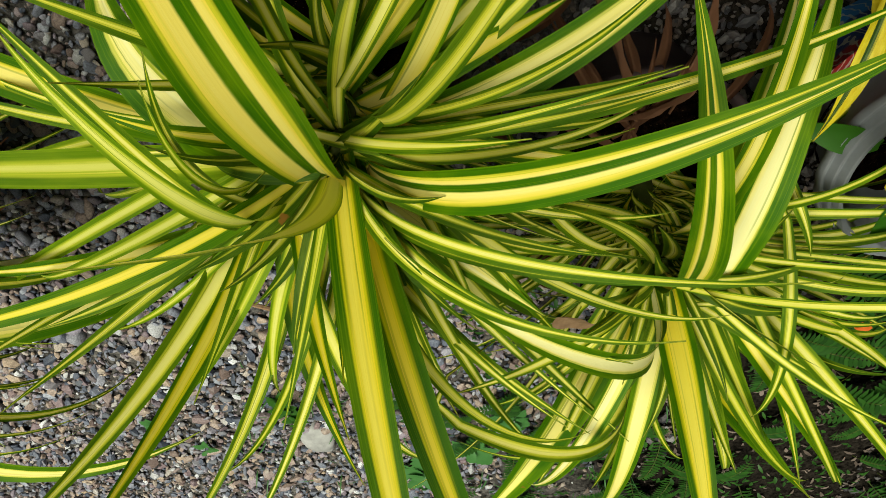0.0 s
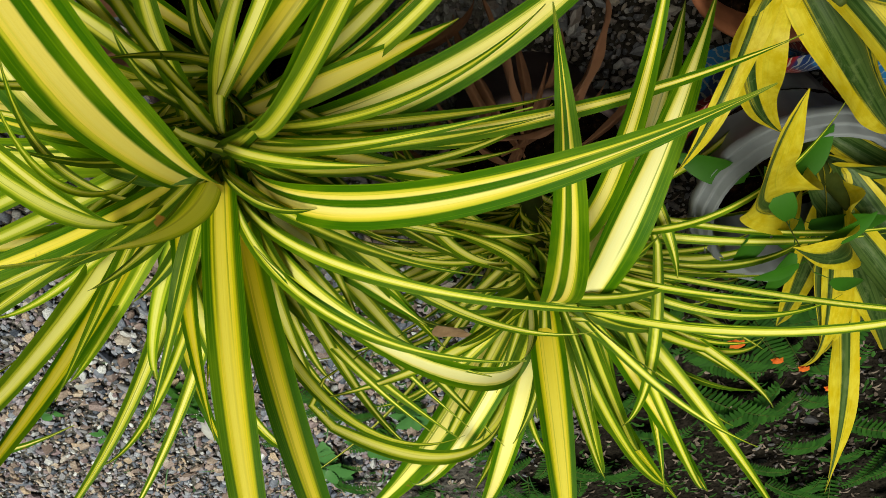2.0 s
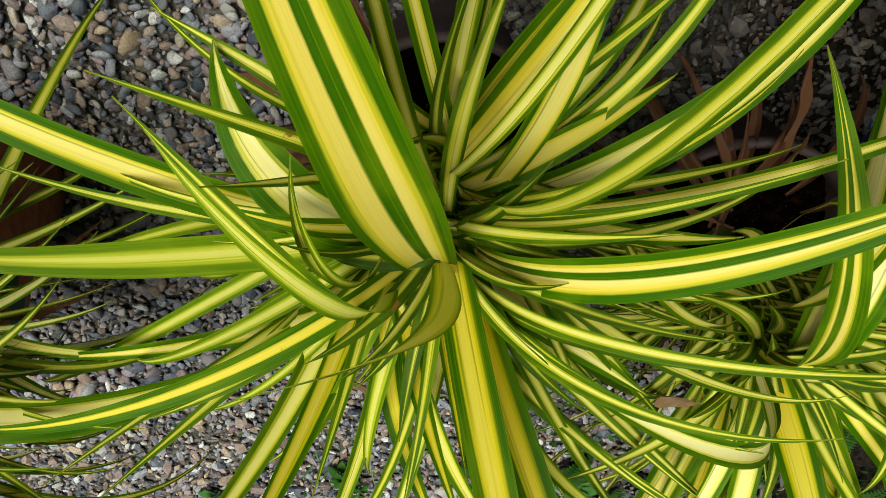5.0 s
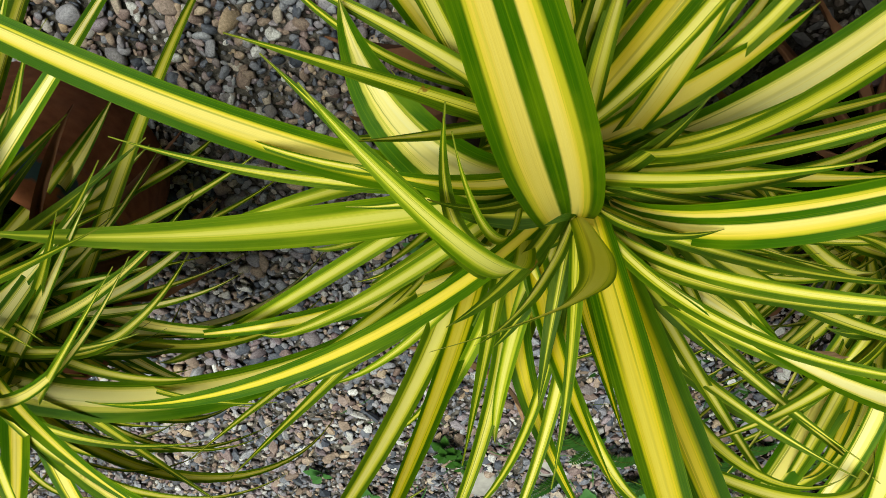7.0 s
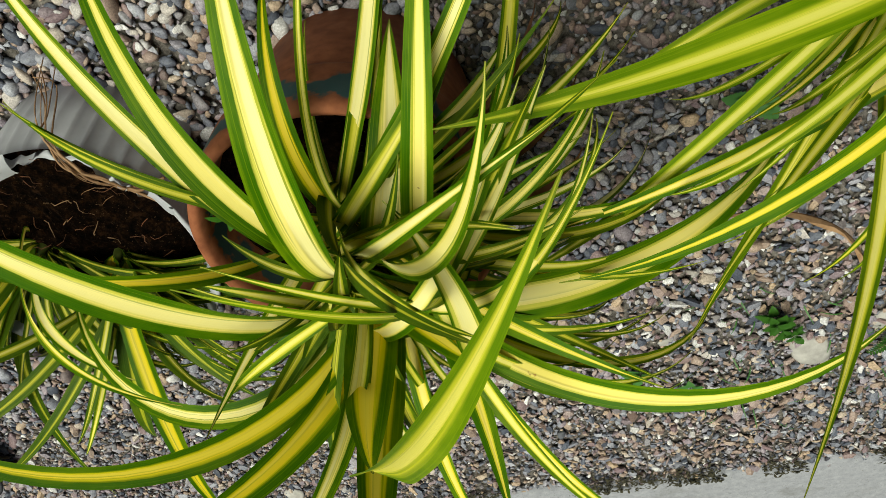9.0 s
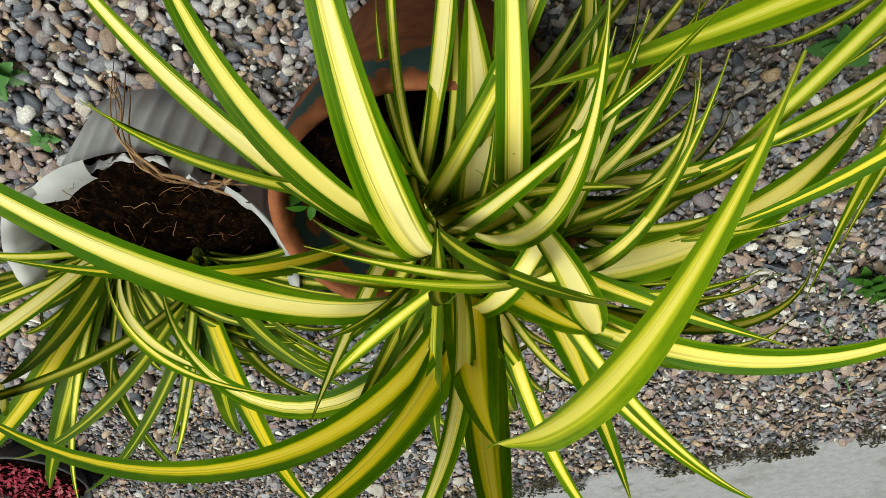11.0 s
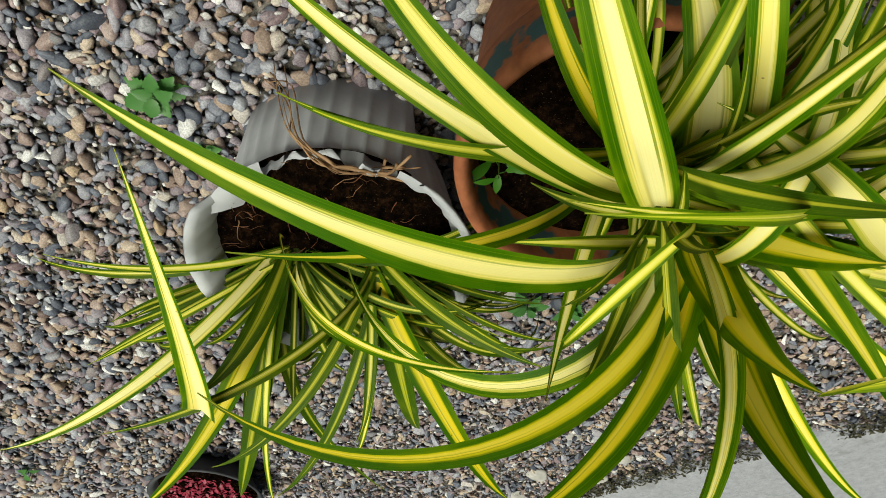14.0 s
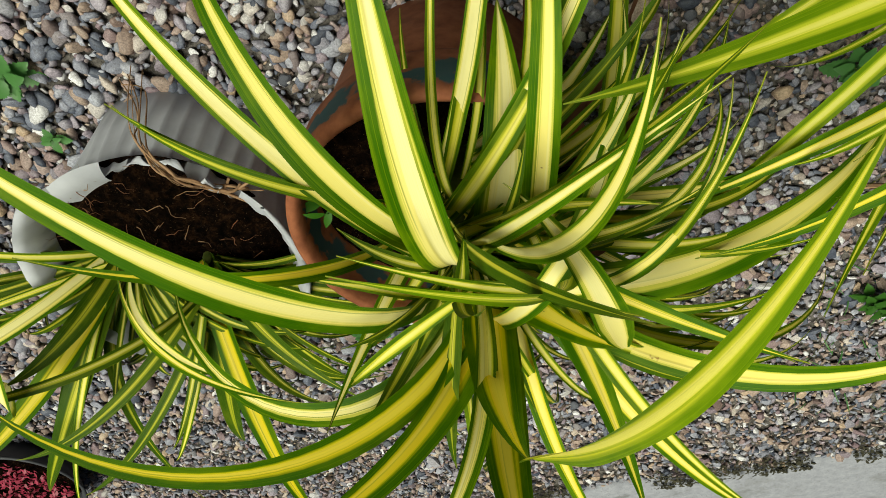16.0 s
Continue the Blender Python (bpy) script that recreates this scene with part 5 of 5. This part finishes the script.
def fern(at, heading, length, pairs, seed, group="ferny ground plants"):
    """A feathery frond: a bent stalk with paired leaflets."""
    root = thing("fern_frond", at, "dark green feathery frond over damp soil", "fern", group)
    r = random.Random(seed)
    line = arc((0, 0, 0), heading, 48, length, 62, r.uniform(-20, 20), 1.2, 14)
    bm = bmesh.new()
    tube(bm, [p for p, _, _ in line], 0.0016, 5)
    part("stalk", bm, STEM, root)
    bm = bmesh.new()
    for k in range(pairs):
        s = 0.14 + 0.85 * k / pairs
        i = s * 14
        p = line[int(i)][0].lerp(line[min(14, int(i) + 1)][0], i % 1)
        a = line[int(i)][1]
        size = length * 0.15 * math.sin(math.pi * (0.15 + 0.8 * s)) + 0.006
        for side in (1, -1):
            leaflet(bm, p, a + side * 1.25, 0.10, size, size * 0.40, 0.12, 3)
    part("frond_blade", bm, FERN, root)


r_fern = random.Random(40)
for k in range(46):
    fx, fy = r_fern.uniform(-1.45, -0.62), r_fern.uniform(0.95, 1.85)
    fern((fx, fy, 0.0), r_fern.uniform(-180, 180), r_fern.uniform(0.14, 0.26), 20, 100 + k)
for k in range(38):
    fx, fy = r_fern.uniform(-0.62, 0.18), r_fern.uniform(1.30, 1.95)
    fern((fx, fy, 0.0), r_fern.uniform(-180, 180), r_fern.uniform(0.10, 0.17), 16, 200 + k)


def flower(at, size, seed):
    root = thing("orange_flower", at, "small bright orange flower with ruffled petals", "flower", "orange flowers")
    r = random.Random(seed)
    bm = bmesh.new()
    tube(bm, [(0.01, 0.02, -at[2]), (0.004, 0.008, -at[2] * 0.5), (0, 0, 0)], 0.0014, 5)
    part("stalk", bm, STEM, root)
    bm = bmesh.new()
    bmesh.ops.create_icosphere(bm, subdivisions=2, radius=size * 0.22)
    bmesh.ops.scale(bm, vec=(1, 1, 0.7), verts=bm.verts)
    blossom = part("blossom", bm, ORANGE, root)
    for k in range(6):
        bm = bmesh.new()
        leaflet(bm, (0, 0, 0.001 * k), k * 1.05 + r.uniform(-0.2, 0.2), 0.5, size, size * 0.95, 0.35, 5, 0.06)
        part("petal", bm, ORANGE, blossom)


flower((-0.625, 0.95, 0.205), 0.017, 1)
flower((-0.74, 1.02, 0.18), 0.013, 2)
flower((-0.80, 1.04, 0.18), 0.012, 3)
flower((-0.86, 1.04, 0.19), 0.012, 4)
flower((-0.90, 1.12, 0.16), 0.013, 5)
flower((-0.86, 0.98, 0.20), 0.011, 6)


def dry_leaf(x, y, z, az, el, length, width, droop, bend, label="brown withered strap leaf fallen over the gravel", seed=1, material=None):
    r = random.Random(seed)
    bm = blade(r, arc((0, 0, 0), az, el, length, droop, bend, 1.2, 18), width, r.uniform(-60, 60), 0.95, "strap", 6, 0.55)
    for v in bm.verts:
        v.co.z = max(v.co.z, 0.009 - z)
    ob = part("dry_leaf", bm, material or DRY)
    ob.location = (x, y, z)
    return tagged(ob, label, "dry leaf", "withered leaves")


dry_leaf(0.45, 1.115, 0.02, 182, 8, 0.44, 0.013, 16, -118, "thin tan withered strap leaf curving over the gravel", 2, TWIG)
for k in range(9):
    a = -150 + 40 * k + 7 * (k % 3)
    dry_leaf(0.17 + 0.10 * math.cos(radians(a)), 0.49 + 0.10 * math.sin(radians(a)), 0.19, a, 10 - 4 * (k % 4), 0.18 + 0.03 * (k % 3), 0.015, 95, 20 - 11 * (k % 4), "brown withered leaf hanging from a striped plant", 10 + k)
for k in range(12):
    a = -170 + 22 * k
    dry_leaf(-0.20 + 0.10 * math.cos(radians(a)), 0.66 + 0.10 * math.sin(radians(a)), 0.20, a, 30 - 9 * (k % 5), 0.14 + 0.03 * (k % 4), 0.014, 95, 24 - 12 * (k % 4), "brown withered leaf hanging from a striped plant", 30 + k)
for k in range(4):
    a = 165 + 24 * k
    dry_leaf(0.83 + 0.05 * math.cos(radians(a)), 0.63 + 0.05 * math.sin(radians(a)), 0.32, a, 25 - 6 * (k % 4), 0.20 + 0.03 * (k % 3), 0.013, 90, 14 - 9 * (k % 3), "brown withered leaf hanging over a clay pot", 50 + k)


for k in range(7):
    a = -168 + 24 * k
    dry_leaf(-0.14 - 0.008 * k, 0.55 + 0.025 * (k % 4), 0.24, a, 5 - 12 * (k % 3), 0.18 + 0.03 * (k % 3), 0.010 + 0.003 * (k % 3), 70, 20 - 12 * (k % 4), "reddish brown withered leaf hanging over a plastic pot", 70 + k)


dry_leaf(0.27, 0.50, 0.17, 8, -5, 0.20, 0.034, 40, 15, "brown withered leaf hanging from a striped plant", 90)
dry_leaf(0.26, 0.53, 0.15, 24, -12, 0.24, 0.030, 35, -10, "brown withered leaf hanging from a striped plant", 91)
dry_leaf(0.25, 0.46, 0.18, -14, 4, 0.22, 0.028, 50, 20, "brown withered leaf hanging from a striped plant", 92)
dry_leaf(0.82, 0.72, 0.31, 118, 4, 0.18, 0.020, 60, 20, "brown withered leaf hanging over a clay pot", 93)


def stalks():
    """Withered stems that rise from the soil, bunch together on the rim and hang down outside."""
    root = thing("dry_stalks", (1.27, 0.52, 0.185), "dry tan stalks bent over the rim of a torn pot", "dead plant")
    r = random.Random(6)
    for k in range(7):
        bm = bmesh.new()
        j = lambda s: r.gauss(0, s)
        way = [(-0.065 + j(0.02), 0.07 + j(0.02), 0.004), (-0.03 + j(0.012), 0.03 + j(0.010), 0.010 + j(0.005)), (0.004 + j(0.006), -0.004 + j(0.007), 0.014 + j(0.005)),
               (0.012 + j(0.005), -0.045 + j(0.005), 0.026 + j(0.004)), (0.014 + j(0.006), -0.086 + j(0.005), 0.006 + j(0.005)), (0.026 + j(0.007), -0.118 + j(0.006), -0.05 + j(0.015)), (0.045 + j(0.012), -0.135 + j(0.008), -0.115 + j(0.02))]
        if k > 4:
            way = way[:4] if k % 2 else way[2:]
        pts = [Vector(p) for p in way]
        line = []
        for i in range(len(pts) - 1):
            p0, p1, p2, p3 = pts[max(i - 1, 0)], pts[i], pts[i + 1], pts[min(i + 2, len(pts) - 1)]
            for q in range(5):
                s = q / 5
                line.append(0.5 * (2 * p1 + (p2 - p0) * s + (2 * p0 - 5 * p1 + 4 * p2 - p3) * s * s + (3 * p1 - p0 - 3 * p2 + p3) * s ** 3))
        tube(bm, line + [pts[-1]], r.uniform(0.0010, 0.0030), 6)
        part("stalk", bm, TWIG, root)


stalks()


def fibres():
    """Fine dead roots lying over the compost."""
    root = thing("root_fibres", (1.40, 0.60, 0.19), "thin tan dead roots scattered over dark compost", "dead roots")
    r = random.Random(8)
    for k in range(56):
        a, d = r.uniform(0, 6.28), 0.16 * math.sqrt(r.random())
        p = Vector((d * math.cos(a), d * math.sin(a), 0.002))
        h = r.uniform(0, 6.28)
        pts = [p.copy()]
        for q in range(2 + k % 4):
            h += r.gauss(0, 0.4)
            p = p + Vector((math.cos(h), math.sin(h), 0)) * r.uniform(0.005, 0.012)
            p.z = 0.002 + r.uniform(-0.004, 0.008)
            pts.append(p.copy())
        bm = bmesh.new()
        tube(bm, pts, r.uniform(0.0004, 0.0010), 5)
        part("fibre", bm, DRY if k % 3 else TWIG, root)


fibres()


def rubble(x, y, size, seed, flat=0.5):
    r = random.Random(seed)
    bm = bmesh.new()
    bmesh.ops.create_icosphere(bm, subdivisions=3, radius=1.0)
    for v in bm.verts:
        k = 1 + 0.28 * noise.noise(v.co * 1.1 + Vector((seed, 0, 0))) + 0.10 * noise.noise(v.co * 3.1 + Vector((seed, 4, 0)))
        v.co = Vector((v.co.x * k * size, v.co.y * k * size * 0.75, v.co.z * k * size * flat))
    ob = part("stone", bm, STONE)
    ob.matrix_world = pose(x, y, size * flat * 0.45, r.uniform(-12, 12), r.uniform(-12, 12), r.uniform(0, 360))
    return tagged(ob, "pale rough stone half sunk in gravel", "stone", "loose stones")


for k, (sx, sy, size) in enumerate(((1.36, 1.06, 0.055), (1.74, 1.76, 0.045), (1.55, 1.64, 0.030), (1.62, 1.86, 0.05), (0.335, 1.598, 0.068), (0.62, 1.46, 0.022), (0.18, 1.55, 0.05), (1.50, 1.83, 0.035), (1.86, 1.84, 0.04), (0.92, 1.40, 0.03), (0.98, 1.48, 0.025), (1.06, 1.52, 0.016))):
    rubble(sx, sy, size * 0.8, k + 1, 0.32)

r_grass = random.Random(77)
bm_grass = bmesh.new()
for _ in range(420):
    gx, gy = r_grass.uniform(-0.5, 0.6), r_grass.uniform(1.25, 1.95)
    if r_grass.random() > 0.25 + 0.75 * max(0.0, noise.noise(Vector((gx * 3, gy * 3, 2))) + 0.25):
        continue
    leaflet(bm_grass, (gx, gy, 0.0), r_grass.uniform(0, 6.28), r_grass.uniform(0.5, 1.3), r_grass.uniform(0.02, 0.07), 0.004, 0.4, 4)
tagged(part("grass", bm_grass, WEED), "sparse short green grass blades in gravel", "grass", "", "stuff")

bm_flakes = bmesh.new()
r_flake = random.Random(91)
for _ in range(1700):
    fx, fy = r_flake.uniform(-1.4, 0.2), r_flake.uniform(0.8, 2.0)
    h = r_flake.uniform(0, 6.28)
    leaflet(bm_flakes, (fx, fy, 0.004), h, r_flake.uniform(0.0, 0.5), r_flake.uniform(0.008, 0.03), r_flake.uniform(0.004, 0.012), 0.3, 3)
tagged(part("leaf_litter", bm_flakes, LITTER), "scattered brown leaf flakes on dark soil", "leaf litter", "", "stuff")
bm_cover = bmesh.new()
for _ in range(2600):
    fx, fy = r_flake.uniform(-1.5, 0.1), r_flake.uniform(0.9, 2.05)
    if noise.noise(Vector((fx * 4, fy * 4, 9))) + 0.25 * (-fx) < 0.02:
        continue
    h = r_flake.uniform(0, 6.28)
    leaflet(bm_cover, (fx, fy, r_flake.uniform(0.005, 0.05)), h, r_flake.uniform(-0.2, 0.6), r_flake.uniform(0.010, 0.028), r_flake.uniform(0.006, 0.012), 0.2, 3)
tagged(part("ground_cover", bm_cover, FERN), "low mat of small dark green leaves", "ground cover", "", "stuff")

bm_moss = bmesh.new()
for _ in range(2200):
    fx = r_flake.uniform(0.0, 2.2)
    fy = KERB(fx) + 0.012 - abs(r_flake.gauss(0, 0.035))
    if noise.noise(Vector((fx * 5, 3, 0))) < -0.05:
        continue
    leaflet(bm_moss, (fx, fy, 0.013 + 0.006 * r_flake.random() if fy < KERB(fx) else 0.022), r_flake.uniform(0, 6.28), r_flake.uniform(0.0, 0.6), r_flake.uniform(0.007, 0.022), r_flake.uniform(0.004, 0.010), 0.3, 3)
tagged(part("moss_debris", bm_moss, MOSS), "dark mossy debris along the broken concrete edge", "moss", "", "stuff")

build_pebbles()
